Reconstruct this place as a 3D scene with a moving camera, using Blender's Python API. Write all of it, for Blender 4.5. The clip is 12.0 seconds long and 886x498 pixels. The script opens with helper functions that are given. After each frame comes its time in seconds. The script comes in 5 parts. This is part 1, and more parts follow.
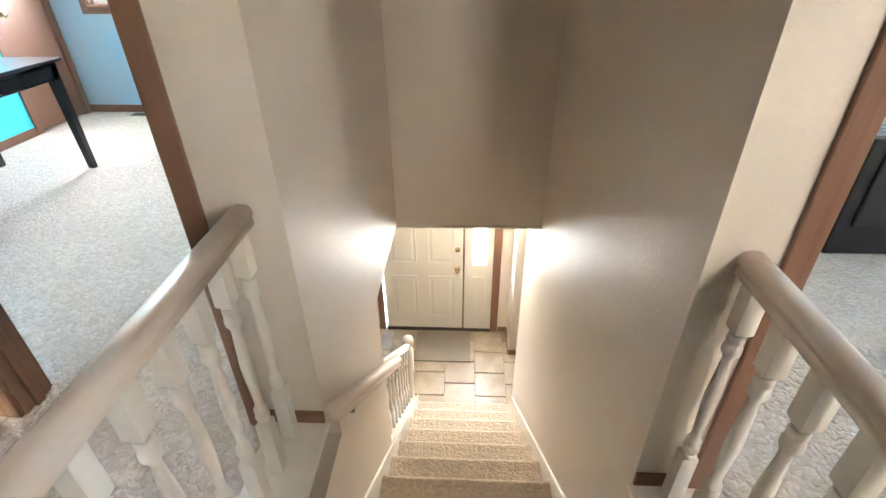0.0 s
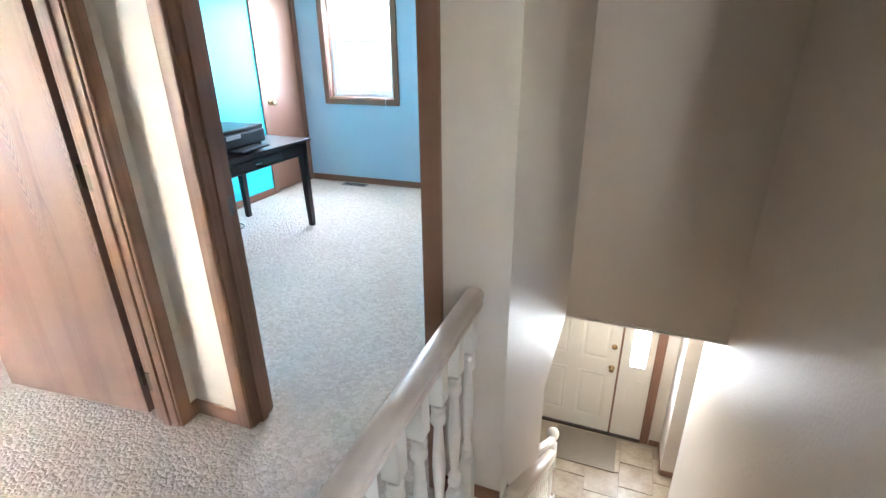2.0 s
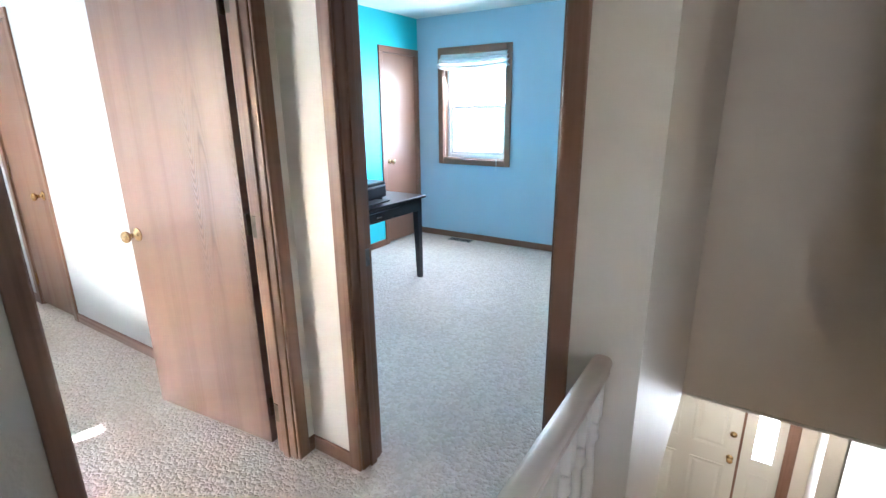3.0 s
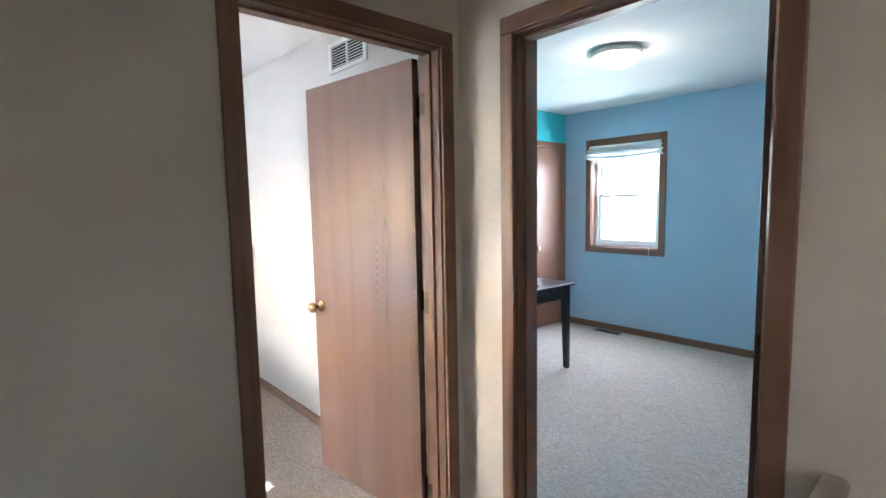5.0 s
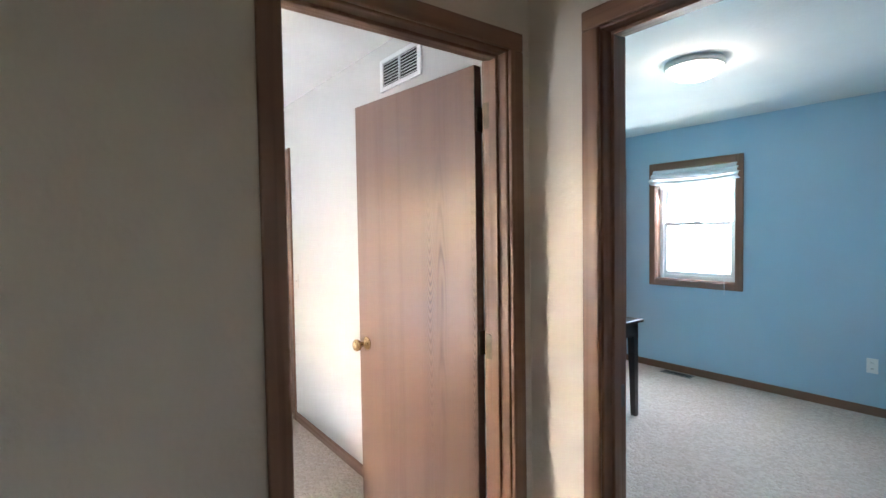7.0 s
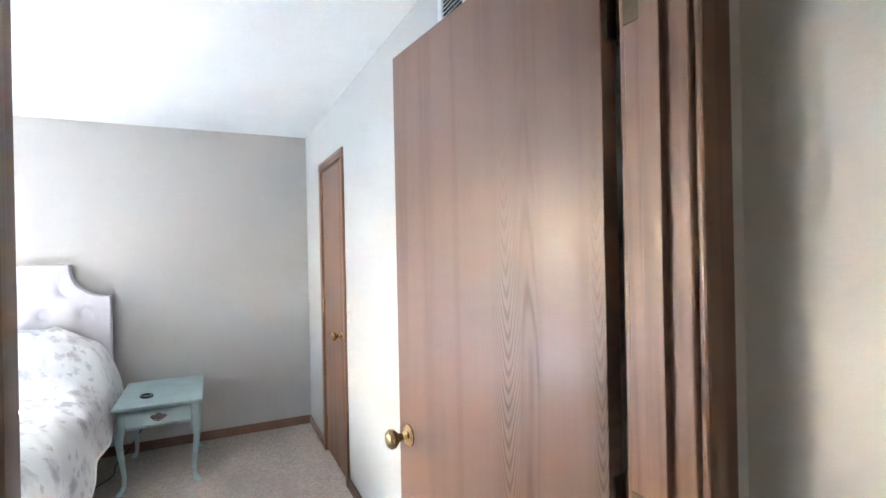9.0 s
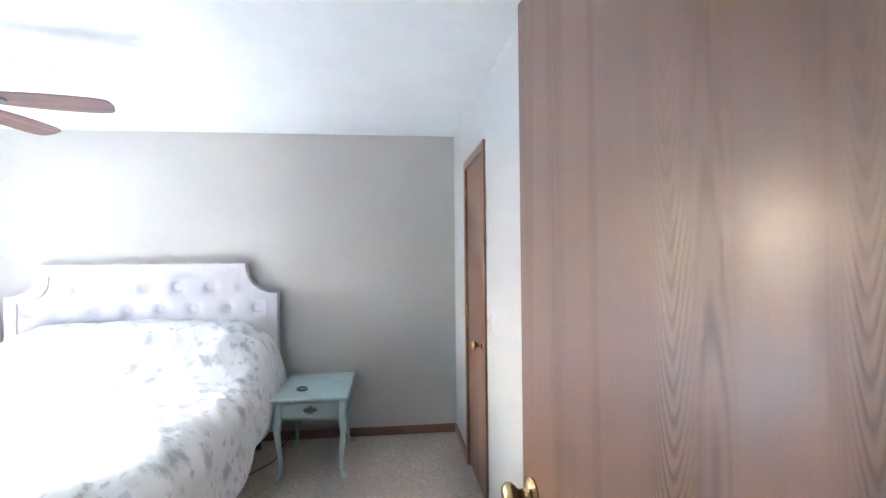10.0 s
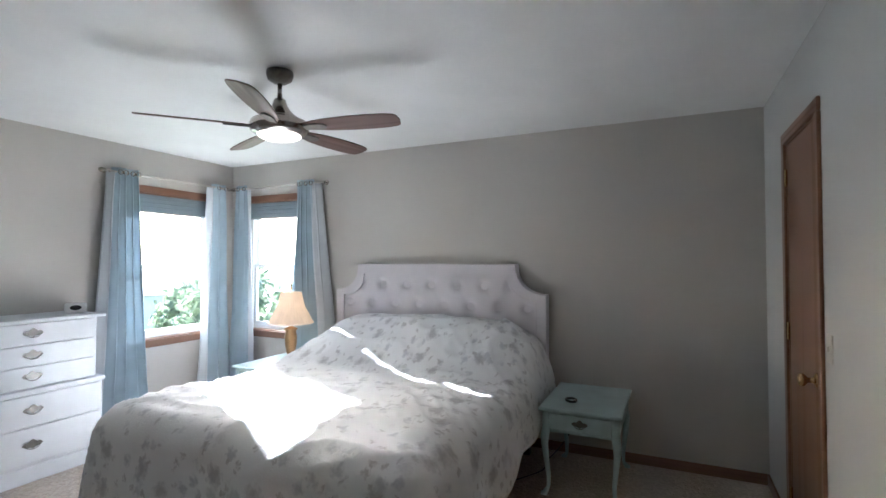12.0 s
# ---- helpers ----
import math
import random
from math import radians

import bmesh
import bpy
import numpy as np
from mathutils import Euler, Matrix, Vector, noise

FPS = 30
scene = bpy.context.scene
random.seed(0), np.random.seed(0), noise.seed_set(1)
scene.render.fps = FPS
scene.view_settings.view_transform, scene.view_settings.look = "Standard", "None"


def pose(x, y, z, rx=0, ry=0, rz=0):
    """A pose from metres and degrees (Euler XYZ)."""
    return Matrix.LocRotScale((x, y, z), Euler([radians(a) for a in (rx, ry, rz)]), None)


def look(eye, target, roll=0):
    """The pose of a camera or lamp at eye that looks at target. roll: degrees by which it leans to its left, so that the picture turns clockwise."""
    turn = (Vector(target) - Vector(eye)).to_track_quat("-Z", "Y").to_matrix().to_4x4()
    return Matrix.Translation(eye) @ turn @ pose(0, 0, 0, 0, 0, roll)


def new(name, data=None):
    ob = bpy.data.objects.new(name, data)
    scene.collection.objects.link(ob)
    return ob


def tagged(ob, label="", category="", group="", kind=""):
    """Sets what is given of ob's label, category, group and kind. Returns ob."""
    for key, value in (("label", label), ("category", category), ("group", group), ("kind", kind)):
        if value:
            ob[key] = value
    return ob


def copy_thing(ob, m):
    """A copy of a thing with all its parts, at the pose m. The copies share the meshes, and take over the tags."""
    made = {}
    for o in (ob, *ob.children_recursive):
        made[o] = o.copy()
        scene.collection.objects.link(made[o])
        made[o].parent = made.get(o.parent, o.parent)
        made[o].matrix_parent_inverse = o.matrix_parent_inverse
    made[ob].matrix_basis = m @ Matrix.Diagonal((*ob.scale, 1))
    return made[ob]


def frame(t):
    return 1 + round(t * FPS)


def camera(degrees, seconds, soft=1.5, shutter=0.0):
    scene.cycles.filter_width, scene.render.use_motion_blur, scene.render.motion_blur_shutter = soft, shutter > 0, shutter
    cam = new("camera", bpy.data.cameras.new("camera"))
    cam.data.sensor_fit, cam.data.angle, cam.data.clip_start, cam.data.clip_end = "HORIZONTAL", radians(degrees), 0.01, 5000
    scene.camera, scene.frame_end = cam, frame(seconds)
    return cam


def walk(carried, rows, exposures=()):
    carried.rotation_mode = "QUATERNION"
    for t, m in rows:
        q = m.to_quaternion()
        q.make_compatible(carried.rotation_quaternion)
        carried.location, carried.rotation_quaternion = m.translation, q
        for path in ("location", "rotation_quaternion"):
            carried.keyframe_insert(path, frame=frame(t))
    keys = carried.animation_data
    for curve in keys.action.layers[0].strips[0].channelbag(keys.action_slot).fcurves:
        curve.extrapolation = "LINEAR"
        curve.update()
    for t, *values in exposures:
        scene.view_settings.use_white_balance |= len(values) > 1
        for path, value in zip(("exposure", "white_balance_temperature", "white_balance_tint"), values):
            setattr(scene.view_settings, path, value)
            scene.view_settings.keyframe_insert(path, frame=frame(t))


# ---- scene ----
cam = camera(84.91, 12.0)
PATH = [
    (0, (-1.545, 0.739, 1.351), (-1.635, 2.430, 0.287), -0.7),
    (0.5, (-1.589, 0.709, 1.385), (-1.759, 2.417, 0.359), -0.6),
    (1, (-1.640, 0.683, 1.403), (-1.941, 2.413, 0.446), -0.6),
    (1.5, (-1.693, 0.652, 1.425), (-2.164, 2.387, 0.549), -0.6),
    (2, (-1.736, 0.612, 1.449), (-2.408, 2.328, 0.672), -0.6),
    (2.5, (-1.781, 0.568, 1.466), (-2.643, 2.244, 0.797), -0.6),
    (3, (-1.810, 0.516, 1.485), (-2.851, 2.130, 0.926), -0.6),
    (3.5, (-1.828, 0.483, 1.491), (-3.032, 2.015, 1.039), -0.7),
    (5.3, (-1.910, 0.396, 1.461), (-3.430, 1.681, 1.300), -1.0),
    (5.5, (-1.913, 0.404, 1.459), (-3.460, 1.666, 1.316), -0.9),
    (6, (-1.949, 0.408, 1.458), (-3.526, 1.633, 1.346), -0.9),
    (6.5, (-2.042, 0.443, 1.454), (-3.634, 1.650, 1.371), -0.9),
    (6.7, (-2.084, 0.468, 1.453), (-3.679, 1.672, 1.375), -0.9),
    (8.5, (-2.713, 0.962, 1.480), (-4.436, 1.977, 1.452), -0.93),
    (9, (-2.888, 1.085, 1.472), (-4.693, 1.946, 1.469), -1.16),
    (9.5, (-3.025, 1.205, 1.468), (-4.939, 1.786, 1.482), -0.99),
    (10, (-3.158, 1.279, 1.458), (-5.145, 1.503, 1.482), -0.55),
    (10.5, (-3.258, 1.289, 1.454), (-5.254, 1.162, 1.492), -0.58),
    (11, (-3.342, 1.298, 1.450), (-5.292, 0.855, 1.495), -0.53),
    (11.5, (-3.395, 1.294, 1.450), (-5.267, 0.592, 1.499), -0.26),
    (12, (-3.415, 1.267, 1.436), (-5.224, 0.417, 1.485), -0.02),
]
EXPO = [(0.0, 6.87, 5950, 10), (1.0, 6.92, 5800, 10), (1.5, 6.82, 5550, 10), (2.5, 6.5, 5200, 10), (3.7, 6.12, 5120, 10), (5.5, 5.76, 5620, 15), (6.7, 5.76, 5670, 15), (8.5, 5.9, 5300, 10), (9.5, 5.7, 5200, 10), (10.0, 5.45, 5150, 10), (10.5, 5.05, 5200, 10), (11.0, 4.45, 5400, 10), (11.5, 3.95, 5550, 10), (12.0, 3.6, 5550, 10)]
walk(cam, [(t, look(eye, target, roll)) for t, eye, target, roll in PATH], EXPO)

# ---------------- plan ----------------
XM, XMI = -3.33, -3.445          # wall between landing and bedroom: landing face, bedroom face
YB, YBI = 1.775, 1.89            # wall between landing and blue room
XW, YS, YN = -7.141, -2.976, 1.827   # bedroom west, south, north faces
CEIL = 2.44
XBW, YBN, XBE = -5.225, 5.318, -2.13  # blue room west, north, east faces
XSL, XSR, YR = -1.995, -1.047, 1.597  # stairwell left face, right face, right return
YSOF, ZSOF = 3.495, -0.20
LOW = -2.7
STEPS = 12
RISE, RUN, YTOP = 2.7 / STEPS, 0.277, 0.945
YF = 5.30

# ---------------- light ----------------
SUN_DIR = Vector((0.395, 0.92, -0.400)).normalized()
world = bpy.data.worlds.new("sky")
scene.world = world
world.use_nodes = True
wn = world.node_tree
sky = wn.nodes.new("ShaderNodeTexSky")
sky.sky_type = 'NISHITA'
sky.sun_disc = False
sky.sun_elevation = math.asin(-SUN_DIR.z)
sky.sun_rotation = math.atan2(-SUN_DIR.x, -SUN_DIR.y)
sky.air_density, sky.dust_density = 1.0, 2.0
wn.nodes["Background"].inputs[1].default_value = 0.15
wn.links.new(sky.outputs[0], wn.nodes["Background"].inputs[0])
sun = new("sun", bpy.data.lights.new("sun", 'SUN'))
sun.data.energy, sun.data.angle, sun.data.color = 5.0, radians(0.5), (1.0, 0.965, 0.90)
sun.matrix_world = look((0, 0, 8), Vector((0, 0, 8)) + SUN_DIR)


def window_light(name, at, toward, w, h, power, color=(0.86, 0.93, 1.0)):
    lamp = new(name, bpy.data.lights.new(name, 'AREA'))
    lamp.data.shape, lamp.data.size, lamp.data.size_y = 'RECTANGLE', w, h
    lamp.data.energy, lamp.data.color = power, color
    lamp.matrix_world = look(at, Vector(at) + Vector(toward))
    return lamp


def bulb(name, at, power, color, radius):
    lamp = new(name, bpy.data.lights.new(name, 'POINT'))
    lamp.data.energy, lamp.data.color, lamp.data.shadow_soft_size = power, color, radius
    lamp.location = at
    return lamp


window_light("blue_room_skylight", (-4.4925, 5.51, 1.49), (0, -1, -0.55), 0.75, 1.1, 1.1, (1.0, 0.96, 0.92))
# Two fill lamps added in made-up windows, to brighten landing and stairwell.
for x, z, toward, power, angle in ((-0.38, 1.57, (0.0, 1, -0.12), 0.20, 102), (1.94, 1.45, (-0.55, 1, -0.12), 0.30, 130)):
    fill_lamp = window_light("landing_fill", (x, -1.2, z), toward, 0.5, 0.5, power, (1.0, 0.85, 0.68))
    fill_lamp.data.spread = radians(angle)  # narrowed to keep the landing's west wall dim
window_light("bedroom_south_skylight", (-6.42, -4.4, 2.62), (0, 1, -0.35), 1.6, 0.5, 0.4)
window_light("bedroom_west_skylight", (-8.7, -2.33, 2.62), (1, 0, -0.35), 1.6, 0.5, 1.2)
window_light("east_room_skylight", (2.95, 3.0, 1.4), (-1, 0, -0.1), 1.1, 1.2, 0.3)
window_light("sidelight_skylight", (-1.37, 5.43, -1.28), (0, -1, 0), 0.26, 1.1, 0.65, (1.0, 0.93, 0.82))
WARM = (1.0, 0.82, 0.60)
bulb("foyer_bulb", (-1.34, 4.45, -0.40), 0.46, WARM, 0.08)
bulb("blue_room_bulb", (-3.60, 3.49, 2.27), 0.09, (1.0, 0.80, 0.55), 0.08)
bulb("fan_bulb", (-5.351, -0.598, 2.02), 0.05, (1.0, 0.93, 0.82), 0.07)
bulb("table_lamp_bulb", (-6.80, -1.84, 1.00), 0.08, WARM, 0.04)


# ---------------- materials ----------------
def material(name, color, rough=0.6, metal=0.0, var=0.06, vscale=3.0, grain=0.0, gscale=120.0, bump=0.0, bscale=150.0, spec=0.5, color2=None, sheen=0.0, stretch=(1, 1, 1), emit=None, shuffle=False):
    m = bpy.data.materials.new(name)
    m.use_nodes = True
    nt = m.node_tree
    b = nt.nodes["Principled BSDF"]
    b.inputs["Roughness"].default_value, b.inputs["Metallic"].default_value = rough, metal
    b.inputs["Specular IOR Level"].default_value = spec
    if sheen:
        b.inputs["Sheen Weight"].default_value = sheen
    tc = nt.nodes.new("ShaderNodeTexCoord")
    mp = nt.nodes.new("ShaderNodeMapping")
    mp.inputs["Scale"].default_value = stretch
    nt.links.new(tc.outputs["Object"], mp.inputs[0])
    if shuffle:
        oi = nt.nodes.new("ShaderNodeObjectInfo")
        sh_ = nt.nodes.new("ShaderNodeVectorMath")
        sh_.operation = 'SCALE'
        sh_.inputs[0].default_value = (13.0, 7.0, 3.0)
        nt.links.new(oi.outputs["Random"], sh_.inputs["Scale"])
        nt.links.new(sh_.outputs[0], mp.inputs["Location"])
    n1 = nt.nodes.new("ShaderNodeTexNoise")
    n1.inputs["Scale"].default_value, n1.inputs["Detail"].default_value = vscale, 4
    nt.links.new(mp.outputs[0], n1.inputs["Vector"])
    mix = nt.nodes.new("ShaderNodeMix")
    mix.data_type = 'RGBA'
    c2 = color2 or tuple(max(0.0, c * (1 - 2.2 * var)) for c in color)
    mix.inputs[6].default_value, mix.inputs[7].default_value = (*color, 1), (*c2, 1)
    ramp = nt.nodes.new("ShaderNodeMapRange")
    ramp.inputs[1].default_value, ramp.inputs[2].default_value = 0.35, 0.7
    nt.links.new(n1.outputs[0], ramp.inputs[0])
    nt.links.new(ramp.outputs[0], mix.inputs[0])
    out = mix.outputs[2]
    if grain:
        n2 = nt.nodes.new("ShaderNodeTexNoise")
        n2.inputs["Scale"].default_value, n2.inputs["Detail"].default_value = gscale, 3
        nt.links.new(mp.outputs[0], n2.inputs["Vector"])
        mr = nt.nodes.new("ShaderNodeMapRange")
        mr.inputs[1].default_value, mr.inputs[2].default_value = 0.3, 0.7
        mr.inputs[3].default_value, mr.inputs[4].default_value = 1 - grain, 1 + grain
        nt.links.new(n2.outputs[0], mr.inputs[0])
        mul = nt.nodes.new("ShaderNodeVectorMath")
        mul.operation = 'MULTIPLY'
        nt.links.new(out, mul.inputs[0])
        nt.links.new(mr.outputs[0], mul.inputs[1])
        out = mul.outputs[0]
    nt.links.new(out, b.inputs["Base Color"])
    if bump:
        n3 = nt.nodes.new("ShaderNodeTexNoise")
        n3.inputs["Scale"].default_value, n3.inputs["Detail"].default_value = bscale, 4
        nt.links.new(mp.outputs[0], n3.inputs["Vector"])
        bp = nt.nodes.new("ShaderNodeBump")
        bp.inputs["Strength"].default_value, bp.inputs["Distance"].default_value = 1.0, bump
        nt.links.new(n3.outputs[0], bp.inputs["Height"])
        nt.links.new(bp.outputs[0], b.inputs["Normal"])
    if emit:
        b.inputs["Emission Color"].default_value = (*emit[0], 1)
        b.inputs["Emission Strength"].default_value = emit[1]
    return m


def wood(name, light, dark, axis="z", rings=9.0, rough=0.4, across=5.0, along=0.45, contrast=0.75):
    """Flat-sawn oak: contour lines of a stretched noise give the cathedral figure, fine streaks the pores."""
    m = bpy.data.materials.new(name)
    m.use_nodes = True
    nt = m.node_tree
    b = nt.nodes["Principled BSDF"]
    b.inputs["Specular IOR Level"].default_value = 0.45
    tc = nt.nodes.new("ShaderNodeTexCoord")
    oi = nt.nodes.new("ShaderNodeObjectInfo")
    add = nt.nodes.new("ShaderNodeVectorMath")
    add.operation = 'MULTIPLY_ADD'
    add.inputs[0].default_value = (7.0, 3.0, 5.0)
    nt.links.new(oi.outputs["Random"], add.inputs[1])
    nt.links.new(tc.outputs["Object"], add.inputs[2])

    def mapped(s):
        mp = nt.nodes.new("ShaderNodeMapping")
        mp.inputs["Scale"].default_value = s
        nt.links.new(add.outputs[0], mp.inputs[0])
        return mp.outputs[0]
    ai = "xyz".index(axis)
    s1 = [across] * 3
    s1[ai] = along
    n1 = nt.nodes.new("ShaderNodeTexNoise")
    n1.inputs["Scale"].default_value, n1.inputs["Detail"].default_value, n1.inputs["Roughness"].default_value = 1.0, 1.0, 0.3
    nt.links.new(mapped(s1), n1.inputs["Vector"])
    mul = nt.nodes.new("ShaderNodeMath")
    mul.operation = 'MULTIPLY'
    mul.inputs[1].default_value = rings * 6.283
    nt.links.new(n1.outputs[0], mul.inputs[0])
    sn = nt.nodes.new("ShaderNodeMath")
    sn.operation = 'SINE'
    nt.links.new(mul.outputs[0], sn.inputs[0])
    s2 = [110.0] * 3
    s2[ai] = 2.5
    n2 = nt.nodes.new("ShaderNodeTexNoise")
    n2.inputs["Scale"].default_value, n2.inputs["Detail"].default_value = 1.0, 3
    nt.links.new(mapped(s2), n2.inputs["Vector"])
    mr = nt.nodes.new("ShaderNodeMapRange")
    mr.inputs[1].default_value, mr.inputs[2].default_value = -0.2, 1.0
    nt.links.new(sn.outputs[0], mr.inputs[0])
    mr2 = nt.nodes.new("ShaderNodeMath")
    mr2.operation = 'MULTIPLY'
    nt.links.new(mr.outputs[0], mr2.inputs[0])
    nt.links.new(n2.outputs[0], mr2.inputs[1])
    sc = nt.nodes.new("ShaderNodeMath")
    sc.operation = 'MULTIPLY'
    sc.inputs[1].default_value = contrast
    nt.links.new(mr2.outputs[0], sc.inputs[0])
    streak = nt.nodes.new("ShaderNodeMath")
    streak.operation = 'MULTIPLY_ADD'
    streak.inputs[1].default_value = 0.45
    nt.links.new(n2.outputs[0], streak.inputs[0])
    nt.links.new(sc.outputs[0], streak.inputs[2])
    mix = nt.nodes.new("ShaderNodeMix")
    mix.data_type = 'RGBA'
    mix.inputs[6].default_value, mix.inputs[7].default_value = (*light, 1), (*dark, 1)
    nt.links.new(streak.outputs[0], mix.inputs[0])
    nt.links.new(mix.outputs[2], b.inputs["Base Color"])
    rr = nt.nodes.new("ShaderNodeMath")
    rr.operation = 'MULTIPLY_ADD'
    rr.inputs[1].default_value, rr.inputs[2].default_value = 0.2, rough
    nt.links.new(mr2.outputs[0], rr.inputs[0])
    nt.links.new(rr.outputs[0], b.inputs["Roughness"])
    bp = nt.nodes.new("ShaderNodeBump")
    bp.inputs["Strength"].default_value, bp.inputs["Distance"].default_value = 0.6, 0.0012
    bp.invert = True
    nt.links.new(streak.outputs[0], bp.inputs["Height"])
    nt.links.new(bp.outputs[0], b.inputs["Normal"])
    return m


def carpet(name, c1, c2, c3, pile=0.009):
    m = bpy.data.materials.new(name)
    m.use_nodes = True
    nt = m.node_tree
    b = nt.nodes["Principled BSDF"]
    b.inputs["Roughness"].default_value = 0.97
    b.inputs["Specular IOR Level"].default_value = 0.1
    tc = nt.nodes.new("ShaderNodeTexCoord")
    nz = nt.nodes.new("ShaderNodeTexNoise")
    nz.inputs["Scale"].default_value = 30.0
    nt.links.new(tc.outputs["Object"], nz.inputs["Vector"])
    wob = nt.nodes.new("ShaderNodeVectorMath")
    wob.operation = 'MULTIPLY_ADD'
    wob.inputs[1].default_value = (0.035, 0.035, 0.035)
    nt.links.new(nz.outputs["Color"], wob.inputs[0])
    nt.links.new(tc.outputs["Object"], wob.inputs[2])
    vo = nt.nodes.new("ShaderNodeTexVoronoi")
    vo.inputs["Scale"].default_value = 58.0
    nt.links.new(wob.outputs[0], vo.inputs["Vector"])
    big = nt.nodes.new("ShaderNodeTexNoise")
    big.inputs["Scale"].default_value, big.inputs["Detail"].default_value = 2.2, 5
    nt.links.new(tc.outputs["Object"], big.inputs["Vector"])
    sep = nt.nodes.new("ShaderNodeSeparateColor")
    nt.links.new(vo.outputs["Color"], sep.inputs[0])
    mx = nt.nodes.new("ShaderNodeMix")
    mx.data_type = 'RGBA'
    mx.inputs[6].default_value, mx.inputs[7].default_value = (*c1, 1), (*c2, 1)
    nt.links.new(sep.outputs[0], mx.inputs[0])
    mx2 = nt.nodes.new("ShaderNodeMix")
    mx2.data_type = 'RGBA'
    mx2.inputs[7].default_value = (*c3, 1)
    nt.links.new(mx.outputs[2], mx2.inputs[6])
    mr = nt.nodes.new("ShaderNodeMapRange")
    mr.inputs[1].default_value, mr.inputs[2].default_value, mr.inputs[4].default_value = 0.45, 0.75, 0.45
    nt.links.new(big.outputs[0], mr.inputs[0])
    nt.links.new(mr.outputs[0], mx2.inputs[0])
    nt.links.new(mx2.outputs[2], b.inputs["Base Color"])
    bp = nt.nodes.new("ShaderNodeBump")
    bp.invert = True
    bp.inputs["Strength"].default_value, bp.inputs["Distance"].default_value = 0.9, pile
    nt.links.new(vo.outputs["Distance"], bp.inputs["Height"])
    nt.links.new(bp.outputs[0], b.inputs["Normal"])
    return m


M_HALL = material("beige_wall_paint", (0.665, 0.592, 0.503), 0.48, var=0.02, vscale=1.5, bump=0.0020, bscale=60)
M_GREY = material("greige_wall_paint", (0.52, 0.49, 0.45), 0.55, var=0.02, vscale=1.5, bump=0.0009, bscale=80)
# Greige made paler and cooler, standing in for daylight on the north wall.
M_GREYLIT = material("daylit_greige_wall_paint", (0.545, 0.545, 0.53), 0.55, var=0.02, vscale=1.5, bump=0.0009, bscale=80)
M_BLUE = material("sky_blue_wall_paint", (0.39, 0.54, 0.67), 0.55, var=0.02, vscale=1.5, bump=0.0009, bscale=80)
# The same blue pushed to cyan, imitating a brightly lit, overexposed wall.
M_BLUELIT = material("lit_blue_wall_paint", (0.08, 0.56, 0.63), 0.55, var=0.02, vscale=1.5, bump=0.0009, bscale=80)
M_CEIL = material("textured_ceiling_paint", (0.85, 0.85, 0.84), 0.8, var=0.02, bump=0.0022, bscale=34)
M_CARPET = carpet("cut_pile_carpet", (0.595, 0.513, 0.435), (0.46, 0.388, 0.325), (0.46, 0.385, 0.32))
M_STAIRCARPET = carpet("stair_carpet", (0.66, 0.57, 0.455), (0.50, 0.415, 0.32), (0.5, 0.42, 0.32), 0.004)
